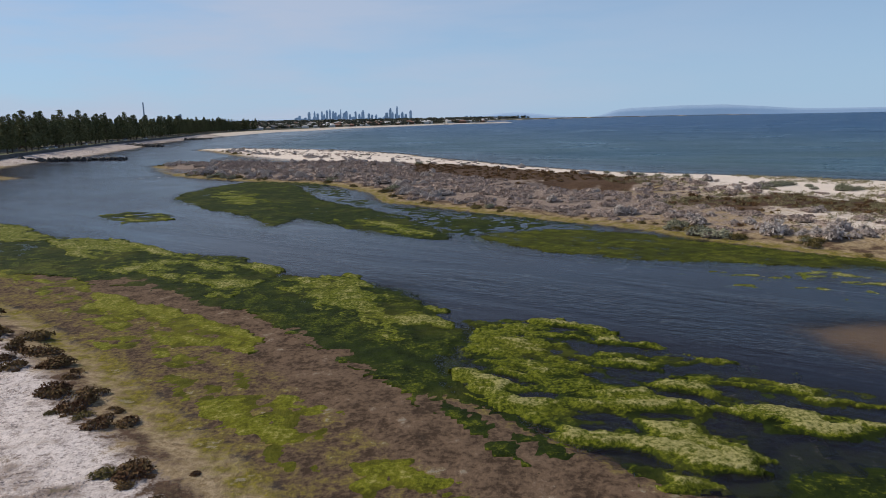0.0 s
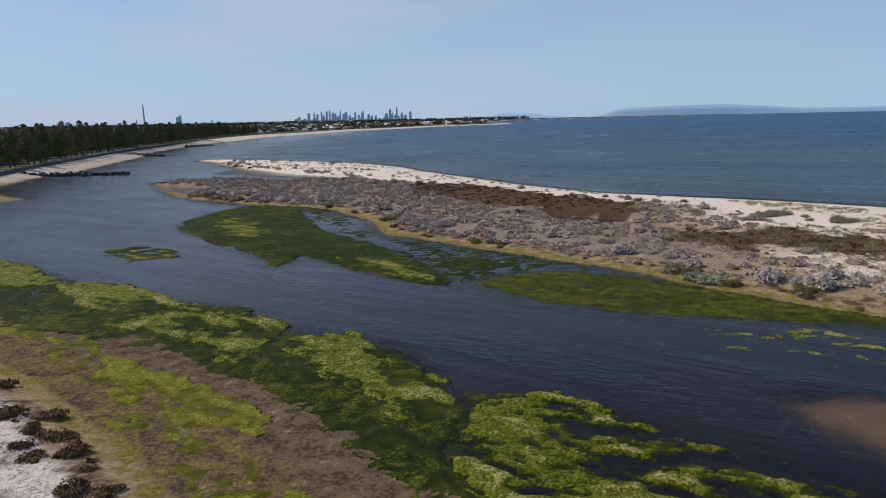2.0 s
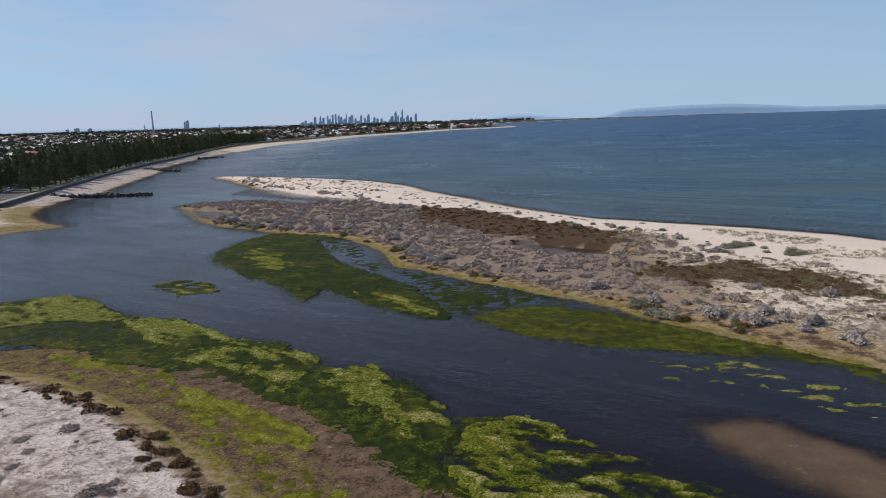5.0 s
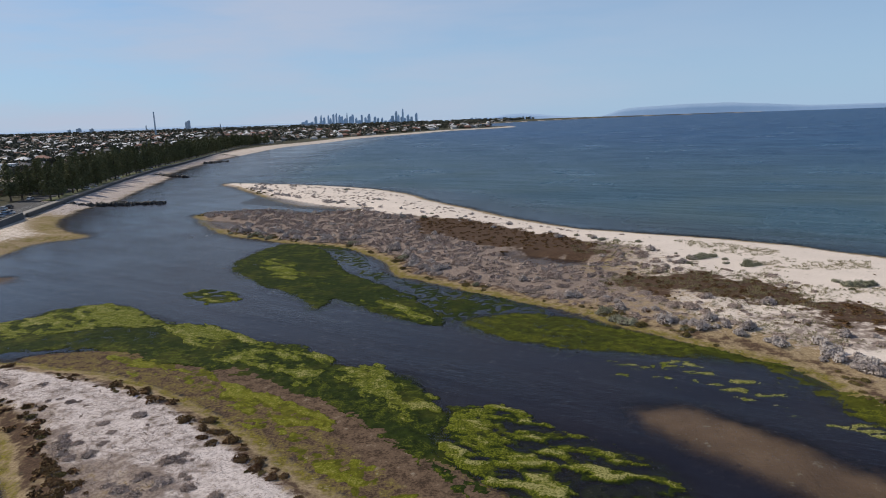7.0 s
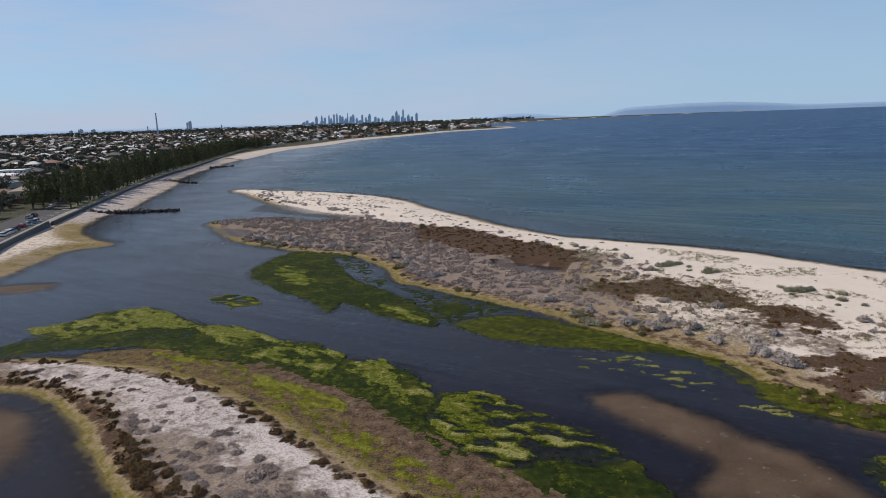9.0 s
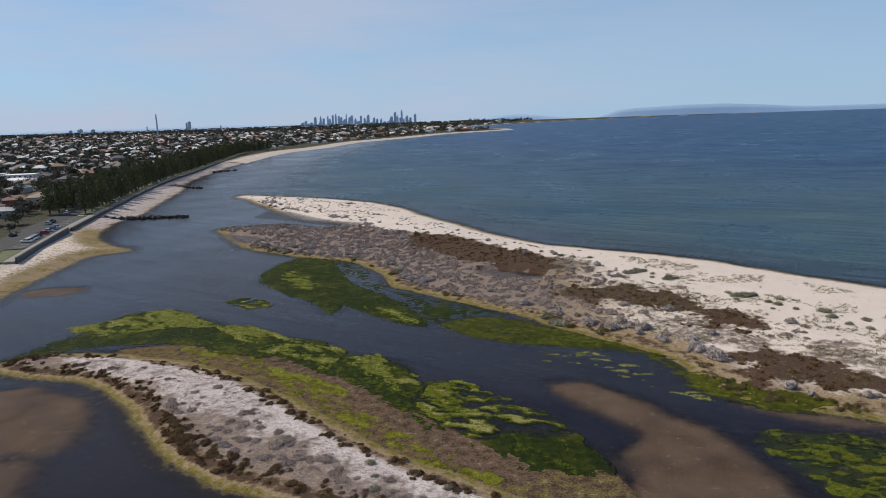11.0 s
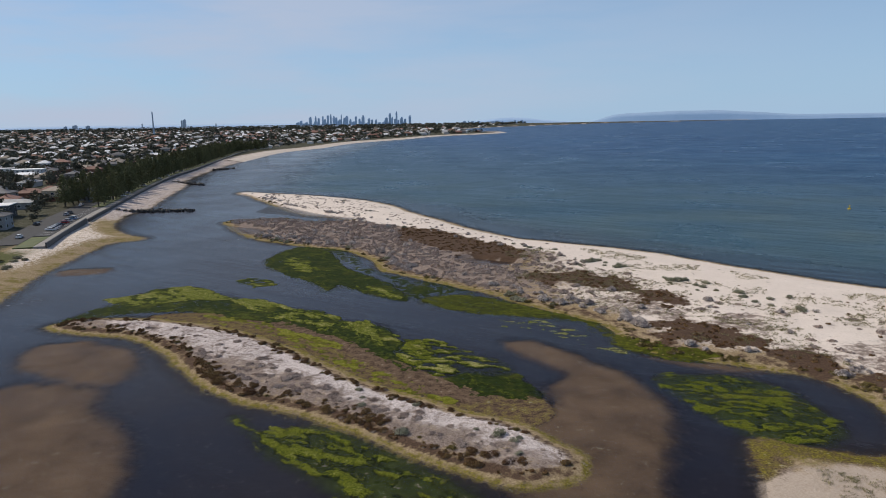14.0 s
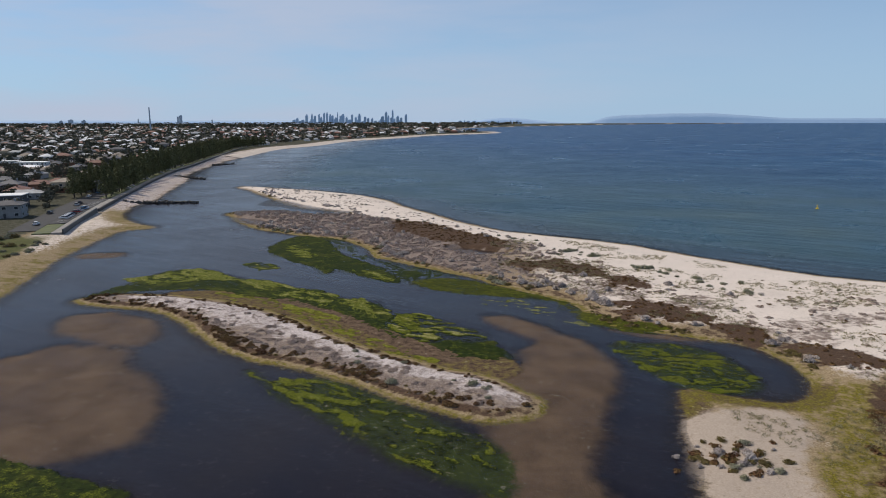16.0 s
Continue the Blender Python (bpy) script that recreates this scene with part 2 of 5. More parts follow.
def plan(x, y):
    """Height and cover of the ground at the points x, y of the plan."""
    wob = 2.4 * (fbm(x, y, 7.0, 4, 1) - 0.5)
    spit = inside(OUT["spit"], x, y) + wob
    isl = inside(OUT["island"], x, y) + 0.8 * wob
    land = inside(OUT["coast"], x, y, 60.0) + wob
    sea = np.full(np.shape(x), 40.0)
    flat_x, flat_y, best = np.ravel(x), np.ravel(y), np.full(np.size(x), 1e9)
    for (ax, ay), (bx, by) in zip(SEA_LINE[:-1], SEA_LINE[1:]):
        t = np.clip(((flat_x - ax) * (bx - ax) + (flat_y - ay) * (by - ay)) / ((bx - ax) ** 2 + (by - ay) ** 2), 0, 1)
        best = np.minimum(best, (flat_x - ax - t * (bx - ax)) ** 2 + (flat_y - ay - t * (by - ay)) ** 2)
    sea = np.sqrt(best).reshape(np.shape(x)) + 1.2 * wob
    lump, fine = fbm(x, y, 9.0, 4, 2), fbm(x, y, 2.2, 4, 3)
    z = np.full(np.shape(x), -0.75)
    # shoals lie just below the water
    ragged = 9 * (fbm(x, y, 18.0, 5, 9, 0.6) - 0.5)
    shoal = np.maximum.reduce([smooth(inside(OUT[k], x, y) + 1.6 * wob + ragged + 2.0, -3.5, 2.5) for k in ("flat", "shoal_a", "shoal_b", "shoal_c")])
    shoal = np.maximum(shoal, smooth(inside(OUT["lip"], x, y) + wob, -1.5, 1.0))
    z = z + shoal * (0.68 + 0.16 * (fbm(x, y, 6.0, 5, 8, 0.6) - 0.5))
    weed = np.maximum.reduce([smooth(inside(OUT[k], x, y) + 1.0 * wob, -2.5, 1.0) for k in ("weed_n", "weed_mid", "weed_s", "weed_e", "weed_sw", "weed_bank")])
    weed = weed * (1 - 0.30 * smooth(inside(OUT["puffs"], x, y) + wob, -1.0, 1.5))
    z = np.maximum(z, -0.75 + weed * (0.66 + 0.14 * (fine - 0.5)))
    mud = smooth(inside(OUT["mud"], x, y) + 0.7 * wob, -1.2, 0.6)
    z = np.maximum(z, -0.75 + mud * (0.80 + 0.03 * (fine - 0.5)))
    # dry land
    apron = smooth(inside(OUT["mudflat"], x, y) + 0.5 * wob, -1.0, 0.8)
    z = np.maximum(z, -0.75 + apron * (0.79 + 0.05 * (fine - 0.5)))
    rise = lambda d, top, run: top * (1 - np.exp(-np.maximum(d, 0) / run))
    z_isl = np.where(isl > -4, np.minimum(isl, 0) * 0.16 + 0.02 + rise(isl, 0.95, 4.0) + 0.30 * (lump - 0.5) * smooth(isl, 0, 5), -9)
    back = smooth(inside(OUT["scrub"], x, y) + wob, -6, 6)
    z_spit = np.where(spit > -4, np.minimum(spit, 0) * 0.16 + 0.02 + rise(spit, 1.15, 6.0) * (0.55 + 0.45 * smooth(y, -25, 15) * smooth(spit, 0, 12)) + 0.7 * (lump - 0.5) * smooth(spit, 2, 9) * back, -9)
    pool = smooth(inside(OUT["pool"], x, y) + 0.6 * wob, -1.5, 1.0)
    pool = np.maximum(pool, smooth(np.maximum(inside(OUT["creek"], x, y), inside(OUT["edge_pool"], x, y)) + 0.4 * wob, -1.5, 1.0))
    z_spit = z_spit * (1 - pool) + pool * -0.16
    z_land = np.where(land > -6, np.minimum(land, 0) * 0.10 + 0.02 + rise(land, 2.6, 12.0), -9)
    z = np.maximum.reduce([z, z_isl, z_spit, z_land])
    z = np.where((np.maximum.reduce([spit, isl, land]) < -8) & (sea < 60) & (x > -100), np.minimum(z, -0.5), z)
    return dict(z=z, spit=spit, isl=isl, land=land, sea=sea, shoal=shoal, weed=weed, mud=mud, apron=apron, pool=pool, lump=lump, fine=fine)


def spread(lo, hi, step, end_lo, end_hi, growth=1.06):
    """Grid lines: even between lo and hi, wider and wider out to the ends."""
    mid, left, right = list(np.arange(lo, hi, step)), [], []
    s, p = step, lo
    while p > end_lo:
        s *= growth
        p -= s
        left.append(max(p, end_lo))
    s, p = step, mid[-1]
    while p < end_hi:
        s *= growth
        p += s
        right.append(min(p, end_hi))
    return np.array(left[::-1] + mid + right)


def grid_mesh(name, xs, ys, z, attributes, keep=None):
    nx, ny = len(xs), len(ys)
    gx, gy = np.meshgrid(xs, ys)
    verts = np.stack([gx, gy, z], -1).reshape(-1, 3)
    a = (np.arange(ny - 1)[:, None] * nx + np.arange(nx - 1)).ravel()
    faces = np.stack([a, a + 1, a + nx + 1, a + nx], -1)
    if keep is not None:
        k = keep.ravel()
        faces = faces[k[faces].any(1)]
        used = np.unique(faces)
        index = np.zeros(len(verts), int)
        index[used] = np.arange(len(used))
        verts, faces = verts[used], index[faces]
        attributes = {n: v.ravel()[used] for n, v in attributes.items()}
    return array_mesh(name, verts, faces, attributes)


def array_mesh(name, verts, faces, attributes=None, smooth_faces=True):
    me = bpy.data.meshes.new(name)
    n, k = len(faces), faces.shape[1]
    me.vertices.add(len(verts))
    me.vertices.foreach_set("co", np.ascontiguousarray(verts, np.float32).ravel())
    me.loops.add(n * k)
    me.loops.foreach_set("vertex_index", np.ascontiguousarray(faces, np.int32).ravel())
    me.polygons.add(n)
    me.polygons.foreach_set("loop_start", np.arange(n, dtype=np.int32) * k)
    me.polygons.foreach_set("use_smooth", np.full(n, smooth_faces))
    for key, v in (attributes or {}).items():
        me.attributes.new(key, "FLOAT", "POINT").data.foreach_set("value", np.ascontiguousarray(v, np.float32).ravel())
    me.update()
    me.validate()
    return me


# ---- materials ----
def shader(name):
    m = bpy.data.materials.new(name)
    m.use_nodes = True
    nt = m.node_tree
    return m, nt, nt.nodes["Principled BSDF"]


def node(nt, kind, **values):
    n = nt.nodes.new("ShaderNode" + kind)
    for key, v in values.items():
        n.inputs[key].default_value = v
    return n


def noise_of(nt, scale, detail=5.0, rough=0.6, coord=None):
    n = node(nt, "TexNoise", Scale=scale, Detail=detail, Roughness=rough)
    nt.links.new(coord or position(nt), n.inputs["Vector"])
    return n.outputs["Fac"]


def position(nt):
    if "place" not in nt.nodes:
        nt.nodes.new("ShaderNodeNewGeometry").name = "place"
    return nt.nodes["place"].outputs["Position"]


def ramp(nt, value, lo, hi, to_lo=0.0, to_hi=1.0):
    n = node(nt, "MapRange", **{"From Min": lo, "From Max": hi, "To Min": to_lo, "To Max": to_hi})
    nt.links.new(value, n.inputs["Value"])
    return n.outputs["Result"]


def calc(nt, op, a, b):
    n = nt.nodes.new("ShaderNodeMath")
    n.operation = op
    for i, v in enumerate((a, b)):
        if isinstance(v, (int, float)):
            n.inputs[i].default_value = v
        else:
            nt.links.new(v, n.inputs[i])
    return n.outputs[0]


def mix(nt, fac, a, b):
    n = nt.nodes.new("ShaderNodeMixRGB")
    for i, v in enumerate((fac, a, b)):
        if isinstance(v, tuple):
            n.inputs[i].default_value = (*v, 1)
        elif isinstance(v, (int, float)):
            n.inputs[i].default_value = v
        else:
            nt.links.new(v, n.inputs[i])
    return n.outputs["Color"]


def attribute(nt, name):
    n = nt.nodes.new("ShaderNodeAttribute")
    n.attribute_name = name
    return n.outputs["Fac"]


def relief(nt, bsdf, height, strength, distance):
    n = node(nt, "Bump", Strength=strength, Distance=distance)
    nt.links.new(height, n.inputs["Height"])
    nt.links.new(n.outputs["Normal"], bsdf.inputs["Normal"])


def plain(name, a, b, scale, rough=0.85, bump=0.3, size=0.02, metal=0.0, vary=0.25, fine=6.0):
    """A surface of two tones in patches, with finer grain and a change from object to object."""
    m, nt, bsdf = shader(name)
    big, small = noise_of(nt, scale), noise_of(nt, scale * fine, 3.0)
    col = mix(nt, ramp(nt, calc(nt, "ADD", calc(nt, "MULTIPLY", big, 0.65), calc(nt, "MULTIPLY", small, 0.35)), 0.35, 0.65), a, b)
    info = nt.nodes.new("ShaderNodeObjectInfo")
    hsv = nt.nodes.new("ShaderNodeHueSaturation")
    nt.links.new(ramp(nt, info.outputs["Random"], 0, 1, 1 - vary, 1 + vary), hsv.inputs["Value"])
    nt.links.new(col, hsv.inputs["Color"])
    nt.links.new(hsv.outputs["Color"], bsdf.inputs["Base Color"])
    bsdf.inputs["Roughness"].default_value, bsdf.inputs["Metallic"].default_value = rough, metal
    if bump:
        relief(nt, bsdf, small, bump, size)
    return m


def leafy(name, tones, scale=0.35, rough=0.75):
    """Foliage: the tone changes from leaf clump to leaf clump and from plant to plant."""
    m, nt, bsdf = shader(name)
    island = nt.nodes["place"].outputs["Random Per Island"] if position(nt) else None
    info = nt.nodes.new("ShaderNodeObjectInfo")
    drift = noise_of(nt, scale, 3.0)
    v = calc(nt, "ADD", calc(nt, "MULTIPLY", island, 0.45), calc(nt, "MULTIPLY", drift, 0.75))
    v = calc(nt, "ADD", v, calc(nt, "MULTIPLY", info.outputs["Random"], 0.35))
    cr = nt.nodes.new("ShaderNodeValToRGB")
    el_ = cr.color_ramp.elements
    el_[0].position, el_[1].position = 0.25, 1.25
    el_[0].color, el_[1].color = (*tones[0], 1), (*tones[-1], 1)
    el_[1].position = 1.0
    for i, c in enumerate(tones[1:-1], 1):
        e = el_.new(0.25 + 0.75 * i / (len(tones) - 1))
        e.color = (*c, 1)
    nt.links.new(v, cr.inputs["Fac"])
    nt.links.new(cr.outputs["Color"], bsdf.inputs["Base Color"])
    bsdf.inputs["Roughness"].default_value = rough
    bsdf.inputs["Specular IOR Level"].default_value = 0.06
    return m


def ground_material():
    m, nt, bsdf = shader("shore_ground")
    n_big, n_mid, n_fine, n_grit = noise_of(nt, 0.12, 5), noise_of(nt, 0.7, 6, 0.65), noise_of(nt, 3.5, 5, 0.7), noise_of(nt, 16, 3, 0.7)

    def zone(name, soft=0.22, speckle=0.9):
        a = calc(nt, "ADD", attribute(nt, name), calc(nt, "MULTIPLY", calc(nt, "SUBTRACT", n_fine, 0.5), speckle))
        a = calc(nt, "ADD", a, calc(nt, "MULTIPLY", calc(nt, "SUBTRACT", n_mid, 0.5), 1.9))
        return ramp(nt, a, 0.5 - soft, 0.5 + soft)

    bed = mix(nt, ramp(nt, n_mid, 0.3, 0.7), (0.035, 0.032, 0.030), (0.075, 0.062, 0.050))
    flat = mix(nt, ramp(nt, calc(nt, "ADD", calc(nt, "MULTIPLY", n_big, 0.75), calc(nt, "MULTIPLY", n_fine, 0.25)), 0.36, 0.64), (0.105, 0.072, 0.048), (0.200, 0.138, 0.090))
    wet = mix(nt, ramp(nt, n_fine, 0.38, 0.62), (0.215, 0.155, 0.085), (0.40, 0.315, 0.20))
    dry = mix(nt, ramp(nt, n_fine, 0.3, 0.7), (0.62, 0.54, 0.465), (0.80, 0.715, 0.64))
    shell = mix(nt, ramp(nt, calc(nt, "ADD", calc(nt, "MULTIPLY", n_fine, 0.62), calc(nt, "MULTIPLY", n_grit, 0.38)), 0.38, 0.52), (0.19, 0.155, 0.145), (0.70, 0.63, 0.60))
    litter = mix(nt, ramp(nt, n_fine, 0.40, 0.60), (0.150, 0.115, 0.096), (0.33, 0.268, 0.230))
    red = mix(nt, ramp(nt, n_fine, 0.38, 0.62), (0.052, 0.034, 0.024), (0.115, 0.072, 0.048))
    mud = mix(nt, ramp(nt, calc(nt, "ADD", calc(nt, "MULTIPLY", n_fine, 0.5), calc(nt, "MULTIPLY", n_mid, 0.5)), 0.42, 0.54), (0.050, 0.033, 0.022), (0.150, 0.102, 0.068))
    weed = mix(nt, ramp(nt, n_mid, 0.3, 0.7), (0.022, 0.035, 0.010), (0.060, 0.085, 0.016))
    film = mix(nt, ramp(nt, n_fine, 0.38, 0.62), (0.075, 0.066, 0.012), (0.215, 0.180, 0.026))
    turf = mix(nt, ramp(nt, n_mid, 0.3, 0.7), (0.060, 0.075, 0.028), (0.135, 0.135, 0.055))
    town = mix(nt, ramp(nt, n_mid, 0.35, 0.65), (0.030, 0.036, 0.018), (0.110, 0.105, 0.080))
    c = mix(nt, zone("flat", 0.3), bed, flat)
    c = mix(nt, zone("weed", 0.3), c, weed)
    c = mix(nt, zone("wet", 0.25, 0.5), c, wet)
    c = mix(nt, zone("mud", 0.2, 0.5), c, mud)
    c = mix(nt, zone("film"), c, film)
    c = mix(nt, zone("dry", 0.18), c, dry)
    c = mix(nt, zone("damp", 0.3, 0.4), c, mix(nt, ramp(nt, n_fine, 0.3, 0.7), (0.36, 0.295, 0.235), (0.50, 0.42, 0.345)))
    c = mix(nt, zone("shell", 0.2), c, shell)
    c = mix(nt, zone("litter", 0.16, 1.1), c, litter)
    c = mix(nt, zone("red", 0.15), c, red)
    c = mix(nt, zone("turf"), c, turf)
    c = mix(nt, zone("town"), c, town)
    c = mix(nt, ramp(nt, n_big, 0.25, 0.75, 0.0, 0.14), c, (0.10, 0.085, 0.07))
    nt.links.new(c, bsdf.inputs["Base Color"])
    bsdf.inputs["Roughness"].default_value = 0.95
    bsdf.inputs["Specular IOR Level"].default_value = 0.04
    relief(nt, bsdf, calc(nt, "ADD", n_fine, calc(nt, "MULTIPLY", n_mid, 1.5)), 0.9, 0.10)
    return m


def water_material():
    m, nt, bsdf = shader("water")
    coord = nt.nodes.new("ShaderNodeMapping")
    coord.vector_type = "TEXTURE"
    coord.inputs["Rotation"].default_value = (0, 0, -0.42)
    coord.inputs["Scale"].default_value = (2.2, 1.0, 1.0)
    nt.links.new(position(nt), coord.inputs["Vector"])
    ripple, swell, patch = noise_of(nt, 4.5, 2, 0.5, coord.outputs["Vector"]), noise_of(nt, 1.5, 4, 0.6, coord.outputs["Vector"]), noise_of(nt, 0.022, 5, 0.6)
    flow = nt.nodes.new("ShaderNodeMapping")
    flow.vector_type = "TEXTURE"
    flow.inputs["Rotation"].default_value = (0, 0, -0.60)
    flow.inputs["Scale"].default_value = (7.0, 1.0, 1.0)
    nt.links.new(position(nt), flow.inputs["Vector"])
    slick = ramp(nt, noise_of(nt, 0.16, 4, 0.55, flow.outputs["Vector"]), 0.40, 0.62)      # smooth and ruffled streaks along the channel
    wide = nt.nodes.new("ShaderNodeMapping")
    wide.inputs["Scale"].default_value = (0.22, 1.0, 1.0)
    wide.inputs["Rotation"].default_value = (0, 0, -0.06)
    nt.links.new(position(nt), wide.inputs["Vector"])
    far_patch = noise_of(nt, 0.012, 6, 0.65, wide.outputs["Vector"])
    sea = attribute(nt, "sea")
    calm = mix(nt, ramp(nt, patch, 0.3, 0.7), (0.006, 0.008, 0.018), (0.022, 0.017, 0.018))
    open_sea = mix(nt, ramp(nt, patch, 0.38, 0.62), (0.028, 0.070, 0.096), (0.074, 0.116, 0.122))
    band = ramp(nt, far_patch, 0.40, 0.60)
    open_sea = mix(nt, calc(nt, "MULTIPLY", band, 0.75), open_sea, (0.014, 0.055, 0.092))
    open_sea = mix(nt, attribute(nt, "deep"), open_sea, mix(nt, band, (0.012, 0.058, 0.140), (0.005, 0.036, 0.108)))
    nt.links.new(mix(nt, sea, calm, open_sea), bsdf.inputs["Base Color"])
    bsdf.inputs["IOR"].default_value = 1.33
    nt.links.new(ramp(nt, sea, 0.0, 1.0, 0.27, 0.11), bsdf.inputs["Specular IOR Level"])
    nt.links.new(calc(nt, "ADD", ramp(nt, patch, 0.35, 0.7, 0.14, 0.28), calc(nt, "MULTIPLY", sea, 0.12)), bsdf.inputs["Roughness"])
    nt.links.new(attribute(nt, "depth"), bsdf.inputs["Alpha"])
    h = calc(nt, "ADD", calc(nt, "MULTIPLY", ripple, 0.30), swell)
    h = calc(nt, "MULTIPLY", h, calc(nt, "ADD", calc(nt, "MULTIPLY", slick, 0.85), 0.15))
    h = calc(nt, "MULTIPLY", h, calc(nt, "ADD", calc(nt, "MULTIPLY", sea, 1.75), 0.22))
    relief(nt, bsdf, h, 0.85, 0.45)
    return m


def weed_material():
    m, nt, bsdf = shader("algae")
    big, mid, fine = noise_of(nt, 0.16, 4), noise_of(nt, 0.9, 5, 0.65), noise_of(nt, 5.0, 5, 0.7)
    crest = attribute(nt, "crest")
    low = mix(nt, ramp(nt, mid, 0.3, 0.7), (0.007, 0.012, 0.003), (0.030, 0.046, 0.007))
    high = mix(nt, ramp(nt, fine, 0.38, 0.62), (0.036, 0.052, 0.005), (0.150, 0.165, 0.015))
    pale = mix(nt, ramp(nt, fine, 0.38, 0.62), (0.15, 0.15, 0.040), (0.36, 0.33, 0.140))
    v = calc(nt, "ADD", crest, calc(nt, "MULTIPLY", calc(nt, "SUBTRACT", fine, 0.5), 1.3))
    v = calc(nt, "ADD", v, calc(nt, "MULTIPLY", calc(nt, "SUBTRACT", mid, 0.5), 1.0))
    c = mix(nt, ramp(nt, v, 0.30, 0.66), low, high)
    c = mix(nt, ramp(nt, v, 0.80, 1.10), c, pale)
    c = mix(nt, ramp(nt, big, 0.5, 0.75, 0.0, 0.35), c, (0.13, 0.125, 0.02))
    c = mix(nt, calc(nt, "MULTIPLY", attribute(nt, "film"), ramp(nt, mid, 0.3, 0.7, 0.25, 0.7)), c, (0.205, 0.190, 0.018))
    nt.links.new(c, bsdf.inputs["Base Color"])
    bsdf.inputs["Roughness"].default_value = 0.85
    bsdf.inputs["Specular IOR Level"].default_value = 0.06
    relief(nt, bsdf, calc(nt, "ADD", fine, mid), 0.9, 0.10)
    return m


GROUND, WATER, WEED = ground_material(), water_material(), weed_material()

# ---- ground and water ----
xs = spread(-78, 96, 0.6, -FAR, FAR, 1.045)
ys = spread(-42, 130, 0.6, -FAR, FAR, 1.03)
gx, gy = np.meshgrid(xs, ys)
P = plan(gx, gy)
n4, n12 = fbm(gx, gy, 4.0, 4, 5), fbm(gx, gy, 14.0, 4, 6)
sam = np.maximum.reduce([smooth(inside(OUT[k], gx, gy) + 13 * (n4 - 0.5), -3.0, 3.0) for k in ("sam_a", "sam_b", "sam_c")])
inner = smooth(P["isl"], 0.4, 4.4)
scr = inside(OUT["scrub"], gx, gy) + 9 * (n4 - 0.5)
back = smooth(scr, -3.0, 4.0)
south = smooth(gy + 8 * (n4 - 0.5), 2, -8) * smooth(inside(OUT["sand_spot"], gx, gy) + 5 * (n4 - 0.5), 2.5, -3.0) * smooth(gx, 128, 100) * smooth(P["spit"], -1.0, 1.0)
spit_in = smooth(P["spit"], 1.5, 5.0)
sw_side = smooth((gx + 8) * 0.60 + (gy - 12) * 0.80 + 10 * (n4 - 0.5), 4.0, -4.0)   # the scrubby flank of the island
scrub_spit = spit_in * back * smooth(P["spit"] + 16 * (n12 - 0.5), 0.0, 3.0) * smooth(gx * 0.55 - gy * 0.2 + 26 * (n12 - 0.5), 20, -14)
cover = {
    "flat": P["shoal"], "weed": P["weed"] * (P["z"] < 0.12),
    "wet": np.maximum.reduce([smooth(P["isl"], -1.5, 0.3), smooth(P["spit"], -1.0, 0.5), smooth(P["land"], -3, 1)]),
    "mud": np.maximum(P["mud"], np.maximum(P["apron"] * smooth(P["isl"], 0.5, -1.5), 0.85 * smooth(P["spit"], 6.5, 2.5) * smooth(P["spit"], -2, 0) * smooth(gy, 2, -6))), "film": np.maximum(np.maximum(P["apron"] * (1 - P["mud"]) * 0.36 * smooth(P["isl"], 0.8, -1.0),
                                       np.maximum.reduce([0.50 * smooth(P["land"], 14, 5) * smooth(P["land"], -4, 0) * smooth(gy, 275, 255) * smooth(n4, 0.25, 0.5), 0.60 * smooth(P["spit"], 4.0, 0.5) * smooth(P["spit"], -2, 0.5) * smooth(P["sea"], 20, 30), 0.62 * south, 0.62 * smooth(inside(OUT["pool"], gx, gy) + 3 * (n4 - 0.5), -7.0, -3.0)])), 0.60 * smooth(P["isl"], 1.8, 0.2) * smooth(P["isl"], -2, 0)),
    "dry": np.maximum((1 - south) * smooth(P["spit"], 0.0, 4.5) * np.maximum(np.maximum(1 - back, smooth(gx, 15, 65) * smooth(P["spit"], 2, 12)), 0.66 * smooth(gy, -4, -14)) * (1 - 0.34 * smooth(gy, -6, -12) * (gx < 75)), 0.62 * smooth(P["land"], 2, 12) * smooth(P["land"], 30, 22) * smooth(gy, 96, 118)) * smooth(inside(OUT["sand_spot"], gx, gy), 1.0, -2.0),
    "damp": 0.95 * smooth(inside(OUT["sand_spot"], gx, gy) + 3 * (n4 - 0.5), -1.5, 2.5),
    "shell": np.maximum(inner * (1 - 0.5 * sw_side), 0.72 * smooth(P["land"], -3, 1) * smooth(P["land"], 32, 24) * smooth(gy, 205, 235)),
    "litter": np.maximum.reduce([inner * (0.32 + 0.42 * sw_side), scrub_spit * 0.9, 0.40 * smooth(P["land"], -3, 1) * smooth(P["land"], 32, 24) * smooth(gy, 205, 235), 0.62 * smooth(scr, 1, 10) * smooth(n12, 0.42, 0.58) * smooth(gy, 85, 65)]) * (1 - south) * smooth(inside(OUT["sand_spot"], gx, gy), 2.0, -1.0),
    "red": np.maximum(np.maximum(sam * 0.95, 0.50 * smooth(P["spit"], 1.0, 2.5) * smooth(P["spit"], 7, 4) * smooth(P["sea"], 22, 28) * smooth(gy, 0, 6)), np.maximum(0.50 * smooth(P["isl"], 0.7, 1.5) * smooth(P["isl"], 4.5, 2.6) * (1 + 0.5 * sw_side), south * smooth(gx - 0.62 * gy + 8 * (n12 - 0.5), 84, 91) * 0.8)),
    "turf": smooth(P["land"], 11, 17) * smooth(gy, 150, 122), "town": smooth(P["land"], 23, 31) * smooth(gy, 118, 150),
}
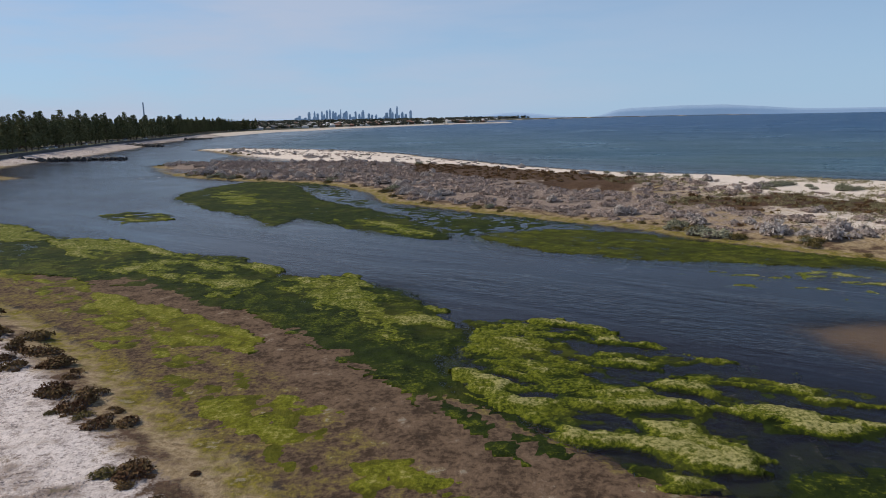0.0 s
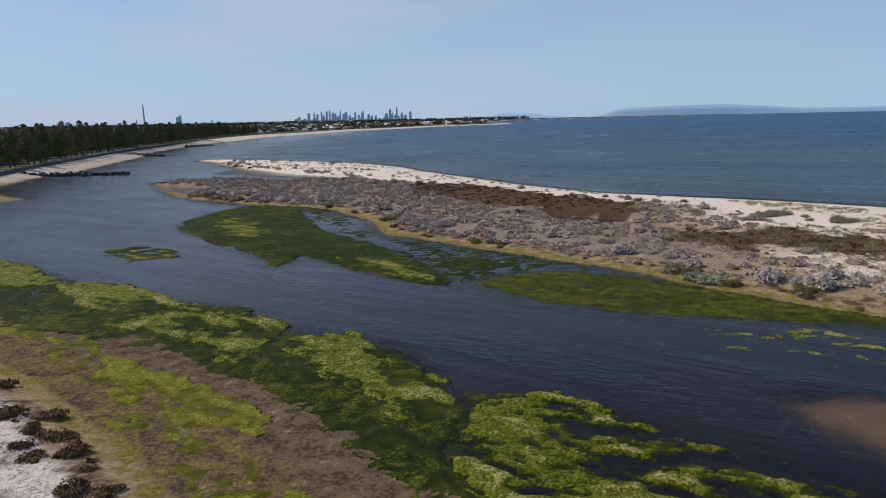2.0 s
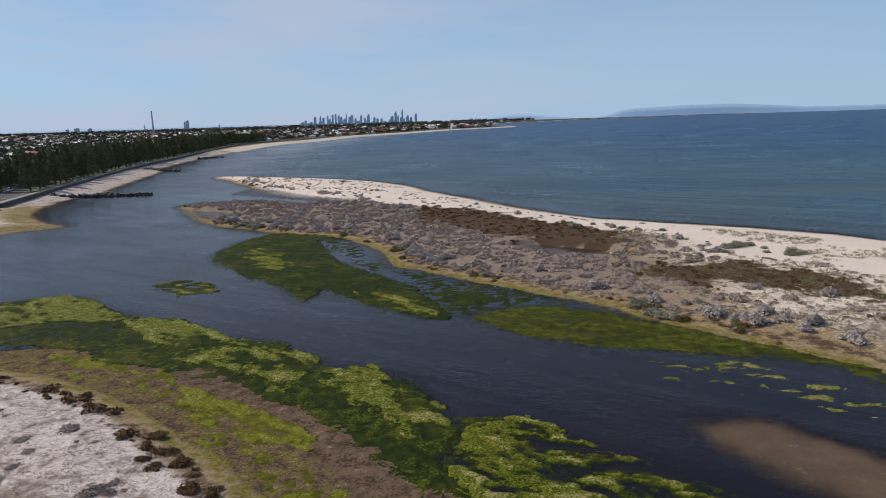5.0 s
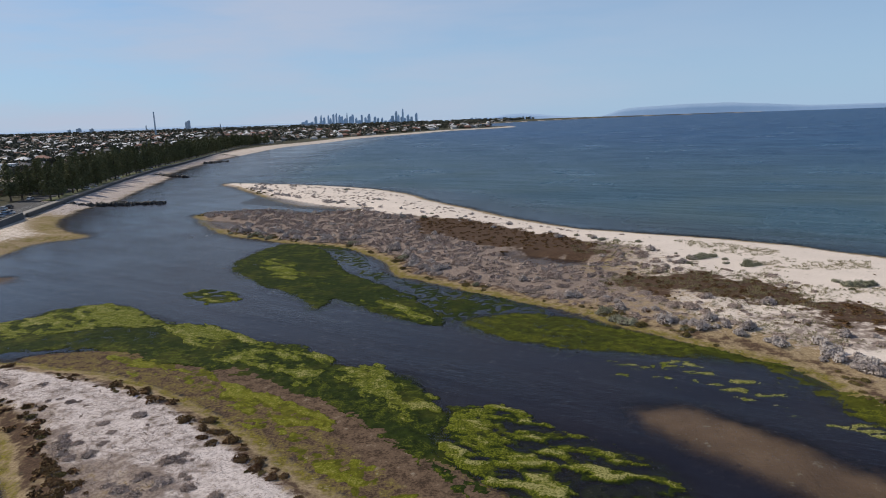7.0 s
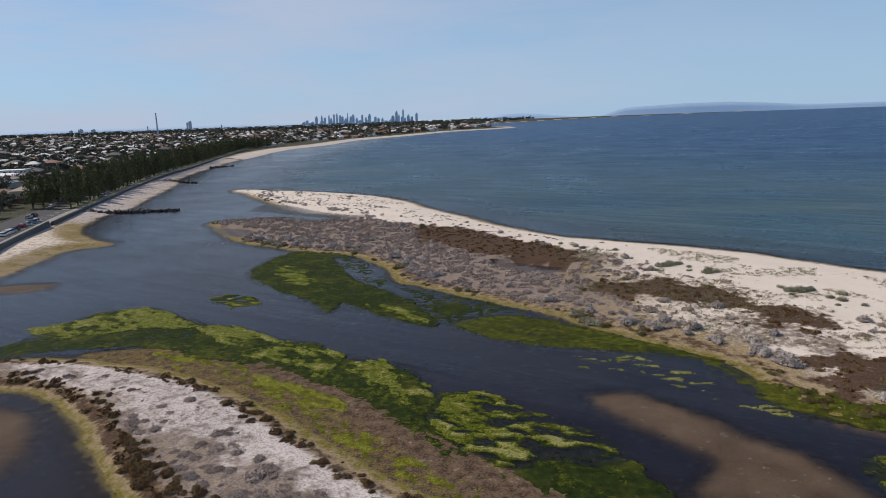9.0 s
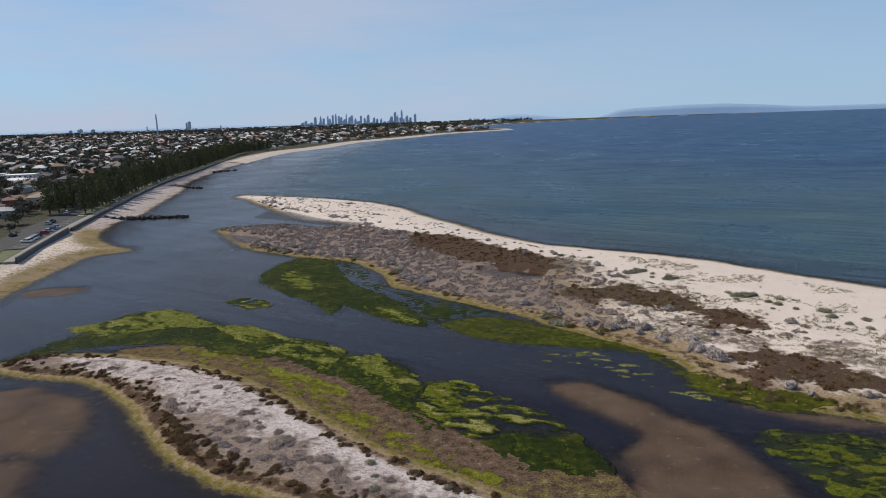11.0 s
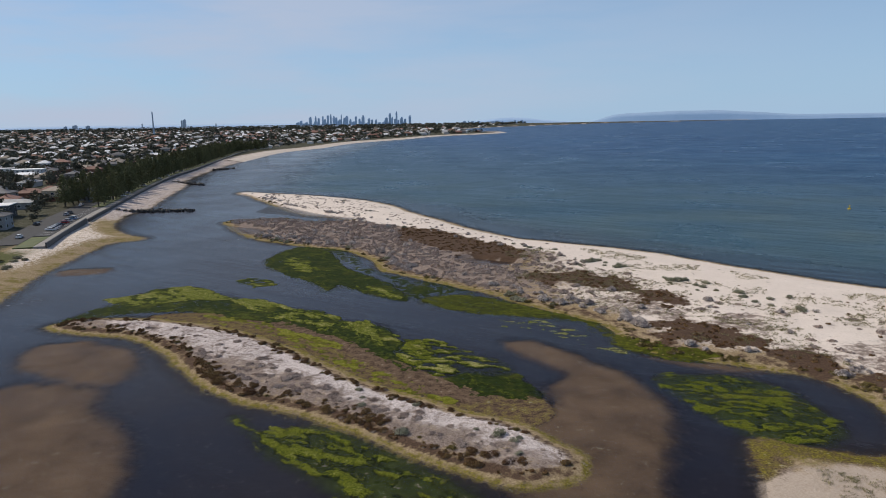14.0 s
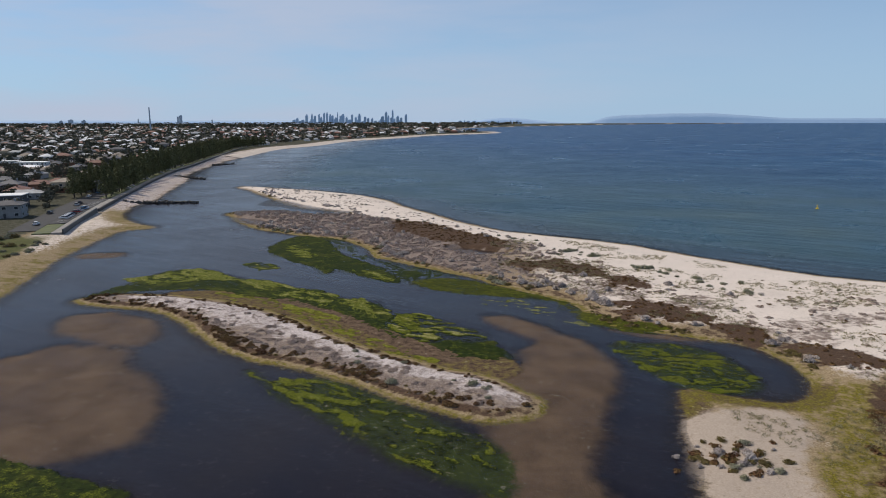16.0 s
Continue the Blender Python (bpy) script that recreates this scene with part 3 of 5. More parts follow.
ground = new("ground", grid_mesh("ground", xs, ys, P["z"] + far_rise(gx, gy), cover))
ground.data.materials.append(GROUND)
tagged(ground, "sandy shore, tidal mud and scrubby dune ground", "ground", kind="structure")

wx, wy = spread(-130, 100, 1.4, -FAR, FAR, 1.07), spread(-42, 200, 1.4, -FAR, FAR, 1.05)
ux, uy = np.meshgrid(wx, wy)
Q = plan(ux, uy)
east = ux - np.interp(uy, [-300, 69, 142, 206, 260, 348, 700, 1400, 2200], [420, 137, 61, 10, -15, -100, -120, -60, 240])
sea_side = smooth(east + 0.05 * uy * (uy > 348), -30, 60)
depth = np.clip(0.97 * (1 - np.exp(np.minimum(Q["z"], 0) / 0.30)), 0.16, 0.97)
depth = np.maximum(depth, smooth(sea_side, 0.2, 0.8) * (1 - 0.75 * np.exp(-np.maximum(-Q["spit"], 0) / 2.5)) * 0.98)
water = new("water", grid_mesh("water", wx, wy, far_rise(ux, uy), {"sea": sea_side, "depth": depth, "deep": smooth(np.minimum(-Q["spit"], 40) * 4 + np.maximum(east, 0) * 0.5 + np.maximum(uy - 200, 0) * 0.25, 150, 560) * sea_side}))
water.data.materials.append(WATER)
tagged(water, "dark rippled lagoon and open blue-green bay", "water", kind="structure")


# ---- mesh helpers ----
def part(name, data, material, parent=None, label=""):
    """One mesh object, under a thing where parent is given. data: (verts, quads) or a mesh."""
    me = data if isinstance(data, bpy.types.Mesh) else array_mesh(name, np.array(data[0], float), np.array(data[1], int), None, False)
    ob = new(name, me)
    if material is not None and not me.materials:
        me.materials.append(material)
    if parent is not None:
        ob.parent = parent
    if label:
        tagged(ob, label)
    return ob


def join(*pieces):
    verts, faces, n = [], [], 0
    for v, f in pieces:
        v, f = np.asarray(v, float), np.asarray(f, int)
        verts.append(v)
        faces.append(f + n)
        n += len(v)
    return np.concatenate(verts), np.concatenate(faces)


def moved(piece, m):
    v = np.c_[np.asarray(piece[0], float), np.ones(len(piece[0]))]
    return (v @ np.array(m).T)[:, :3], piece[1]


BOX_FACES = np.array([(0, 3, 2, 1), (4, 5, 6, 7), (0, 1, 5, 4), (1, 2, 6, 5), (2, 3, 7, 6), (3, 0, 4, 7)])


def box(x, y, z, sx, sy, sz, taper=1.0):
    """A box whose base is centred on x, y, z."""
    a, b, t = sx / 2, sy / 2, taper
    return np.array([(x - a, y - b, z), (x + a, y - b, z), (x + a, y + b, z), (x - a, y + b, z), (x - a * t, y - b * t, z + sz),
                     (x + a * t, y - b * t, z + sz), (x + a * t, y + b * t, z + sz), (x - a * t, y + b * t, z + sz)]), BOX_FACES


def tube(points, radii, sides=7):
    """A tapering stem through some points."""
    points, verts, faces = [Vector(p) for p in points], [], []
    for i, (p, r) in enumerate(zip(points, radii)):
        way = (points[min(i + 1, len(points) - 1)] - points[max(i - 1, 0)]).normalized()
        q = way.to_track_quat("Z", "Y")
        verts += [p + q @ Vector((r * math.cos(a), r * math.sin(a), 0)) for a in np.arange(sides) * math.tau / sides]
    for i in range(len(points) - 1):
        for j in range(sides):
            k = (j + 1) % sides
            faces.append((i * sides + j, i * sides + k, (i + 1) * sides + k, (i + 1) * sides + j))
    return np.array(verts), np.array(faces)


def cards(places, outward, size, r, droop=0.0, slim=0.55):
    """Small leaf sprays (one bent quad each) at some places, turned roughly outward."""
    n = len(places)
    rnd = r.normal(size=(n, 3))
    normal = outward + 0.75 * rnd
    normal /= np.linalg.norm(normal, axis=1, keepdims=True) + 1e-9
    u = np.cross(normal, r.normal(size=(n, 3)))
    u /= np.linalg.norm(u, axis=1, keepdims=True) + 1e-9
    v = np.cross(normal, u)
    s = size * r.uniform(0.6, 1.35, (n, 1))
    verts = np.stack([places - u * s, places - v * s * slim + normal * s * 0.15, places + u * s - np.array([0, 0, droop]) * s, places + v * s * slim + normal * s * 0.15], 1)
    return verts.reshape(-1, 3), np.arange(4 * n).reshape(n, 4)


def dome(radius, height, sides, rings, r, rough=0.2):
    verts, faces = [], []
    for i in range(rings + 1):
        a = i / rings * math.pi / 2
        for j in range(sides):
            b, k = j * math.tau / sides, 1 + rough * r.uniform(-1, 1)
            verts.append((radius * math.cos(a) * math.cos(b) * k, radius * math.cos(a) * math.sin(b) * k, height * math.sin(a) * k - 0.1 * height))
    for i in range(rings):
        for j in range(sides):
            k = (j + 1) % sides
            faces.append((i * sides + j, i * sides + k, (i + 1) * sides + k, (i + 1) * sides + j))
    return np.array(verts), np.array(faces)


def bush(seed, radius, height, leaves, leaf, lumps=6):
    """A low rounded plant: lumps of leaf sprays over a twiggy core."""
    r = np.random.default_rng(seed)
    at = np.clip(r.normal(size=(lumps, 2)) * 0.32, -0.48, 0.48) * radius
    tops = height * r.uniform(0.55, 1.0, lumps) * (1 - 0.25 * np.hypot(*at.T) / radius)
    rad = radius * r.uniform(0.35, 0.6, lumps)
    which = r.integers(0, lumps, leaves)
    a, e = r.uniform(0, math.tau, leaves), np.arcsin(r.uniform(-0.1, 1.0, leaves))
    out = np.stack([np.cos(a) * np.cos(e), np.sin(a) * np.cos(e), np.sin(e)], 1)
    k = r.uniform(0.75, 1.12, leaves)
    places = np.stack([at[which, 0] + out[:, 0] * rad[which] * k, at[which, 1] + out[:, 1] * rad[which] * k, tops[which] * (0.25 + 0.75 * np.maximum(out[:, 2], 0) * k)], 1)
    leaf_part = cards(places, out + np.array([0, 0, 0.5]), leaf, r)
    core = dome(radius * 0.62, height * 0.5, 9, 3, r)
    return leaf_part, core


def scatter(piece, x, y, z, size, turn, tall=None):
    """Many copies of one small piece in a single mesh."""
    v, f = piece
    n, m = len(x), len(v)
    c, s = np.cos(turn)[:, None], np.sin(turn)[:, None]
    size = np.asarray(size, float)[:, None]
    up = size if tall is None else np.asarray(tall, float)[:, None]
    out = np.stack([(v[:, 0] * c - v[:, 1] * s) * size + x[:, None], (v[:, 0] * s + v[:, 1] * c) * size + y[:, None], v[:, 2] * up + z[:, None]], -1)
    return out.reshape(-1, 3), (f[None] + (np.arange(n) * m)[:, None, None]).reshape(-1, f.shape[1])


def height_at(x, y):
    x, y = np.atleast_1d(np.asarray(x, float)), np.atleast_1d(np.asarray(y, float))
    return np.maximum(plan(x, y)["z"], -0.05)


# ---- algae mats ----
APRON = [(-44, 55), (-33, 53), (-24, 47.5), (-15, 38.5), (-9, 31.5), (-3.5, 26), (2, 20), (8, 14.5), (12, 10.5), (8, 9), (1, 15), (-7, 23), (-14, 31), (-20, 37.5), (-29, 46), (-38, 52)]
DOTS = [(16, 56), (24, 58), (33, 53), (44, 38), (46, 28), (38, 33), (30, 42), (22, 48)]
SHALLOWS = [(-36, 145), (-23, 137), (-14.5, 111.6), (-2, 96.8), (10.6, 86.8), (18.8, 76.4), (10.4, 76), (4.2, 72.5), (0.4, 74.2), (-6.3, 92.8), (-15.5, 105), (-23.9, 124)]
CREST_WEST = [(-79, 77), (-73, 80.5), (-67, 89), (-58.7, 88.3), (-50, 80), (-45, 75.5), (-52.7, 75), (-61.6, 73), (-69.5, 71)]
CREST_MAIN = [(-45, 74.5), (-38.8, 75), (-24.8, 64.5), (-16.3, 60), (-14.6, 55), (-15.5, 50), (-16.4, 47), (-20.5, 53), (-27.2, 56), (-36.2, 64)]
CREST_EAST = [(-13.8, 53), (-7, 54), (-4.4, 48), (-1, 44.5), (0.6, 38), (-2.1, 37.2), (-4.3, 41), (-7, 42.8), (-10.2, 46.8), (-12.8, 50)]
CREST_BANK = [(-44, 124), (-37, 128), (-31, 112), (-24, 105), (-18, 101), (-26, 100), (-36, 108)]
CREST_TAIL = [(-14, 88), (-7, 86), (-2, 79), (1, 72.5), (-4, 74), (-9, 80)]
FILM_STRIP = [(-46, 61), (-32.4, 55), (-23.3, 48.2), (-17.7, 43.6), (-14.8, 41.8), (-11, 38), (-11.3, 35.5), (-14.8, 37.4), (-18.1, 39.6), (-22.2, 43.5), (-32, 52), (-44, 58)]
OUT.update(crest_west=curve(CREST_WEST), crest_main=curve(CREST_MAIN), crest_east=curve(CREST_EAST), crest_bank=curve(CREST_BANK), crest_tail=curve(CREST_TAIL), film_strip=curve(FILM_STRIP))
OUT.update(apron=curve(APRON), dots=curve(DOTS), shallows=curve(SHALLOWS))


def algae_mat(key, step, label, fill=0.5, pale=0.0, thick=0.10, bright=0.55, run=(1.0, 2.6), turn=-0.62, film=0.0, size=3.4, edge=2.0, shift=0, lush=0.0):
    """A floating or stranded mat: lumps drawn out along the channel, with water showing in the holes."""
    o = OUT[key]
    lo, hi = o.min(0) - 3, o.max(0) + 3
    ax, ay = np.arange(max(lo[0], -90), hi[0], step), np.arange(max(lo[1], -46), hi[1], step)
    mx, my = np.meshgrid(ax, ay)
    d = inside(o, mx, my, 8.0) + 3.6 * (fbm(mx, my, 4.0, 6, 11 + shift, 0.68) - 0.5)
    c, s = math.cos(turn), math.sin(turn)
    a, b = (mx * c + my * s) / run[1], (-mx * s + my * c) / run[0]
    warp = 1.3 * (fbm(mx, my, 3.0, 3, 12 + shift) - 0.5)
    n = 0.5 + 1.15 * (fbm(a + warp, b + warp, size / 2.6, 6, 13 + shift, 0.62) - 0.5)
    wide = fbm(mx, my, 11.0, 3, 14 + shift)
    body = smooth(d, -edge * 0.2, edge)
    dim = 1 - 0.7 * smooth(inside(OUT["puffs"], mx, my), -2, 1) * (key == "weed_n")      # under the heaps the mat is dark and full of pools
    level = n + 0.40 * (wide - 0.5) - 0.80 + 0.55 * fill + 0.26 * body - 1.1 * (1 - dim)
    h = thick * (np.clip(level / 0.30, -1, 0.55) + 0.55 * smooth(n + 0.25 * (wide - 0.5), 0.56, 0.74)) + 0.10 * (fbm(mx, my, 0.8, 3, 15) - 0.5)
    h = np.where(d > -0.2 * edge, h, -1)
    floor = plan(mx, my)["z"]
    z = np.maximum(floor, 0.0) + h
    peak = smooth(n + 0.5 * (wide - 0.5) + lush, 0.47, 0.60)
    crest = np.clip(0.08 + bright * dim * peak + pale * smooth(n, 0.58, 0.72) * body, 0, 1.2)
    ob = new("algae_mat", grid_mesh("algae_mat", ax, ay, z, {"crest": crest, "film": np.full(mx.shape, film)}, h > -0.02))
    ob.data.materials.append(WEED)
    return tagged(ob, label, "algae", kind="stuff")


algae_mat("weed_n", 0.26, "dark green algae mat stranded along the channel edge", 0.52, 0.0, 0.08, 0.26, (1.0, 2.4), -0.85)
algae_mat("crest_west", 0.34, "lime-green algae sheet at the lagoon's head", 0.66, 0.10, 0.17, 0.72, (1.0, 2.2), -0.80, 0, 4.0, 1.2, 20, 0.13)
algae_mat("crest_main", 0.24, "bright lime algae sheet heaped along the channel", 0.70, 0.16, 0.17, 0.72, (1.0, 2.0), -0.80, 0, 4.0, 1.0, 21, 0.13)
algae_mat("crest_east", 0.22, "bright lime algae sheet with dark pools", 0.60, 0.16, 0.17, 0.72, (1.0, 2.0), -0.75, 0, 3.4, 1.0, 22, 0.13)
algae_mat("puffs", 0.20, "pale puffy yellow-green algae heaps in shallow water", 0.14, 0.38, 0.22, 0.60, (1.0, 2.6), -0.45, 0, 2.9, 1.0, 3)
algae_mat("weed_mid", 0.42, "dark green algae bank in the middle of the lagoon", 0.70, 0.0, 0.07, 0.24, shift=5)
algae_mat("crest_bank", 0.40, "lime algae crest on the middle bank", 0.46, 0.2, 0.15, 0.62, (1.0, 2.4), -0.6, 0, 5.0, 1.5, 23)
algae_mat("crest_tail", 0.36, "lime algae streaks at the middle bank's tail", 0.36, 0.3, 0.15, 0.62, (1.0, 2.8), -0.9, 0, 3.4, 1.2, 24)
algae_mat("weed_dot", 0.36, "small green algae patch in open water", 0.50, 0.3, 0.12, 0.62, (1.0, 2.2), -0.5, shift=6)
algae_mat("weed_s", 0.30, "bright green algae streaks beside the island", -0.02, 0.05, 0.13, 0.60, (1.0, 2.8), -0.65, 0, 2.8, 2.0, 7)
algae_mat("weed_e", 0.34, "green algae patches in the dark side channel", -0.10, 0.10, 0.09, 0.50, (1.0, 2.4), -0.35, 0, 2.4, 2.0, 8)
algae_mat("weed_sw", 0.45, "green algae carpet on the tidal shoal", 0.75, 0.1, 0.08, 0.30, shift=9)
algae_mat("weed_bank", 0.36, "flat olive algae along the sand bank", 0.50, 0.0, 0.05, 0.30, film=0.22, shift=10)
algae_mat("bank", 0.36, "green algae skirting a pale sand bank", 0.45, 0.0, 0.05, 0.35, film=0.35, shift=15)
algae_mat("dots", 0.34, "scattered algae clumps floating in the channel", -0.38, 0.3, 0.12, 0.6, (1.0, 2.8), -0.3, shift=11)
algae_mat("shallows", 0.40, "thin dark weed tufts in rippled shallows", 0.26, 0.0, 0.05, 0.12, (1.0, 1.6), 0.5, 0, 1.4, 3.0, 12)
algae_mat("film_strip", 0.22, "yellow algae film along the mud's inner edge", 0.40, 0.05, 0.06, 0.70, (1.0, 2.4), -0.72, 0.75, 3.0, 0.8, 25)
algae_mat("apron", 0.24, "yellow-green algae film on brown tidal mud", 0.14, 0.10, 0.05, 0.66, (1.0, 2.0), -0.75, 0.7, 3.2, 1.5, 13)

# ---- plants of the dunes ----
SALT = leafy("saltbush_leaves", [(0.230, 0.195, 0.180), (0.380, 0.330, 0.305), (0.520, 0.470, 0.435)], 0.2)
GREENSALT = leafy("green_saltbush_leaves", [(0.115, 0.118, 0.070), (0.205, 0.210, 0.140), (0.310, 0.305, 0.220)], 0.2)
RED = leafy("samphire_stems", [(0.062, 0.030, 0.020), (0.120, 0.064, 0.034), (0.165, 0.112, 0.048)], 0.25)
OLIVE = leafy("olive_shrub_leaves", [(0.055, 0.044, 0.018), (0.115, 0.092, 0.034), (0.180, 0.142, 0.056)], 0.3)
DRY = leafy("dry_scrub_twigs", [(0.210, 0.160, 0.134), (0.345, 0.275, 0.236), (0.470, 0.390, 0.340)], 0.12)
GRASS = leafy("dune_grass_blades", [(0.150, 0.140, 0.070), (0.240, 0.215, 0.115), (0.330, 0.295, 0.180)], 0.1)
TWIG = plain("twigs", (0.085, 0.065, 0.052), (0.150, 0.120, 0.100), 1.5)
BUSHES = {
    "saltbush": (SALT, [bush(s, 1.0, 0.95, 560, 0.11, 9) for s in (1, 2, 3)], "grey woolly saltbush shrub on pale dune sand", "shrub"),
    "coast_shrub": (GREENSALT, [bush(s, 1.0, 0.75, 560, 0.085, 9) for s in (4, 5)], "grey-green rounded coastal shrub on white sand", "shrub"),
    "samphire_bush": (RED, [bush(s, 1.0, 0.55, 560, 0.085, 9) for s in (6, 7, 8)], "dark red-brown samphire bush at the sand's edge", "shrub"),
    "olive_bush": (OLIVE, [bush(s, 1.0, 0.55, 560, 0.085, 9) for s in (9, 10)], "low olive-brown shrub near the waterline", "shrub"),
    "dry_bush": (DRY, [bush(s, 1.0, 0.34, 560, 0.085, 9) for s in (11, 12, 13)], "dry purplish-grey twiggy bush on shell sand", "shrub"),
}
MADE = {}


def plant(kind, x, y, z, radius, r):
    """One plant of its own, standing at x, y."""
    material, kinds, label, category = BUSHES[kind]
    i = int(r.integers(len(kinds)))
    if (kind, i) not in MADE:
        leaf_part, core = kinds[i]
        ob = part(kind, leaf_part, material)
        part("stem", core, TWIG, ob)
        tagged(ob, label, category, group=kind.replace("_", " ") + " on the dunes")
        ob.matrix_basis = pose(0, 0, -500)
        MADE[kind, i] = ob
    ob = copy_thing(MADE[kind, i], Matrix())
    ob.matrix_basis = pose(x, y, z - 0.03, 0, 0, r.uniform(0, 360)) @ Matrix.Diagonal((radius, radius * r.uniform(0.8, 1.2), radius * r.uniform(0.8, 1.15), 1))
    return ob


def candidates(n, lo, hi, r):
    return r.uniform(lo[0], hi[0], n), r.uniform(lo[1], hi[1], n)


r = np.random.default_rng(21)
chosen = {k: [[], [], []] for k in BUSHES}


def take(kind, ok, x, y, lo, hi, skew=2.0):
    n = int(ok.sum())
    chosen[kind][0] += list(x[ok])
    chosen[kind][1] += list(y[ok])
    chosen[kind][2] += list(lo + (hi - lo) * r.random(n) ** skew)


# the island: a dark rim, a scrubby flank towards the south-west, an open crown
bx, by = candidates(9000, (-84, -18), (32, 64), r)
Z = plan(bx, by)
d, keep_n = Z["isl"], fbm(bx, by, 6.0, 3, 31)
flank = smooth((bx + 8) * 0.60 + (by - 12) * 0.80 + 10 * (fbm(bx, by, 4.0, 4, 5) - 0.5), 3.5, -3.5)
roll = r.random(len(bx))
take("samphire_bush", (d > 1.2) & (d < 3.6) & (flank < 0.5) & (roll < 0.60 * smooth(keep_n, 0.35, 0.55)), bx, by, 0.25, 1.05, 1.6)
take("olive_bush", (d > 2.0) & (d < 4.0) & (roll > 0.93) & (keep_n > 0.42), bx, by, 0.25, 0.8, 1.6)
take("samphire_bush", (d > 1.6) & (d < 5.4) & (flank > 0.5) & (roll < 0.62) & (keep_n > 0.34), bx, by, 0.3, 1.1, 1.5)
take("olive_bush", (d > 2.2) & (d < 4.6) & (flank > 0.6) & (roll > 0.90), bx, by, 0.3, 0.9, 1.6)
take("dry_bush", (d > 4.5) & (flank > 0.3) & (roll < 0.42) & (keep_n > 0.40), bx, by, 0.4, 1.2, 1.5)
take("dry_bush", (d > 5.0) & (flank < 0.4) & (roll < 0.035), bx, by, 0.3, 1.1, 1.6)
take("coast_shrub", (d > 3.2) & (d < 6.5) & (bx > -14) & (roll > 0.965), bx, by, 0.5, 1.25, 1.2)
bx, by = candidates(420, (-34, 14), (2, 54), r)
edge_d = plan(bx, by)["isl"]
take("samphire_bush", (edge_d > 1.0) & (edge_d < 3.6) & (r.random(420) < 0.8), bx, by, 0.3, 1.25, 1.5)
take("dry_bush", (edge_d > 5.0) & (r.random(420) < 0.22), bx, by, 0.5, 1.5, 1.4)
# the spit
bx, by = candidates(60000, (-112, -44), (150, 345), r)
Z = plan(bx, by)
d, sea_d = Z["spit"], Z["sea"]
scr = inside(OUT["scrub"], bx, by) + 9 * (fbm(bx, by, 4.0, 4, 5) - 0.5)
ok = (d > 0.8) & (sea_d > 5) & (Z["pool"] < 0.1) & (inside(OUT["sand_spot"], bx, by) < 0)
bx, by, d, sea_d, scr = bx[ok], by[ok], d[ok], sea_d[ok], scr[ok]
keep_n, n2, roll = fbm(bx, by, 7.0, 3, 33), fbm(bx, by, 16.0, 3, 34), r.random(len(bx))
sam = np.maximum.reduce([inside(OUT[k], bx, by) for k in ("sam_a", "sam_b", "sam_c")]) + 13 * (fbm(bx, by, 4.0, 4, 5) - 0.5)
wild = smooth(bx * 0.55 - by * 0.2 + 26 * (n2 - 0.5), 20, -14)
south = by < -8
take("olive_bush", (d > 1.3) & (d < 4.5) & (sea_d > 25) & (by > 2) & (roll < 0.75 * smooth(keep_n, 0.34, 0.5)), bx, by, 0.4, 1.1, 1.4)
take("saltbush", (d > 4.0) & (d < 9.5) & (sea_d > 22) & (by > 0) & (sam < 0) & (roll < 0.28 * smooth(n2, 0.34, 0.48)), bx, by, 0.7, 1.7, 1.5)
take("samphire_bush", (sam > 0) & (roll < 0.46), bx, by, 0.35, 0.9, 1.5)
take("dry_bush", (d > 3) & (scr > 0) & (sam < -0.5) & (roll < 0.55 * wild), bx, by, 0.6, 1.6, 1.4)
take("saltbush", (d > 8) & (scr > 0) & (sam < -0.5) & (roll > 0.988 - 0.015 * wild) & (by > 20), bx, by, 0.6, 1.5, 1.5)
take("coast_shrub", (scr > -4) & (scr < 5) & (sea_d > 9) & (by > 50) & (by < 190) & (sam < 0) & (roll > 0.90) & (keep_n > 0.46), bx, by, 0.6, 1.8, 1.4)
take("coast_shrub", (sea_d > 10) & (sea_d < 45) & (d > 4) & (roll > 0.9945) & (sam < 0), bx, by, 0.4, 1.3, 1.6)
take("dry_bush", (sea_d > 6) & (d > 2) & (scr < 0) & (by > 140) & (roll < 0.42 * smooth(keep_n, 0.42, 0.58)), bx, by, 0.25, 0.8, 1.6)
take("saltbush", (sea_d > 9) & (d > 3) & (scr < 3) & (by > 130) & (roll > 0.975), bx, by, 0.4, 1.2, 1.6)
take("samphire_bush", (d > 6) & (sea_d > 22) & (sam < 0) & (by < 95) & (by > -12) & (roll > 0.93) & (keep_n > 0.47), bx, by, 0.25, 0.7, 1.6)
take("dry_bush", (d > 6) & (sea_d > 26) & (sam < -0.5) & (by < 60) & (by > -10) & (roll > 0.60) & (roll < 0.60 + 0.13 * smooth(n2, 0.40, 0.56)), bx, by, 0.5, 1.4, 1.4)
# the round sand patch in the south with its one thicket
px_, py_ = r.normal(50.5, 2.8, 60), r.normal(-28, 2.3, 60)
for kind, share in (("olive_bush", slice(0, 18)), ("samphire_bush", slice(18, 40)), ("saltbush", slice(40, 52)), ("coast_shrub", slice(52, 60))):
    take(kind, np.ones(len(px_[share]), bool), px_[share], py_[share], 0.4, 1.2, 1.3)
bx, by = candidates(700, (66, -44), (100, -14), r)
take("samphire_bush", (plan(bx, by)["spit"] > 4) & (bx - 0.62 * by > 86) & (fbm(bx, by, 8, 3, 36) > 0.42), bx, by, 0.4, 1.0, 1.4)

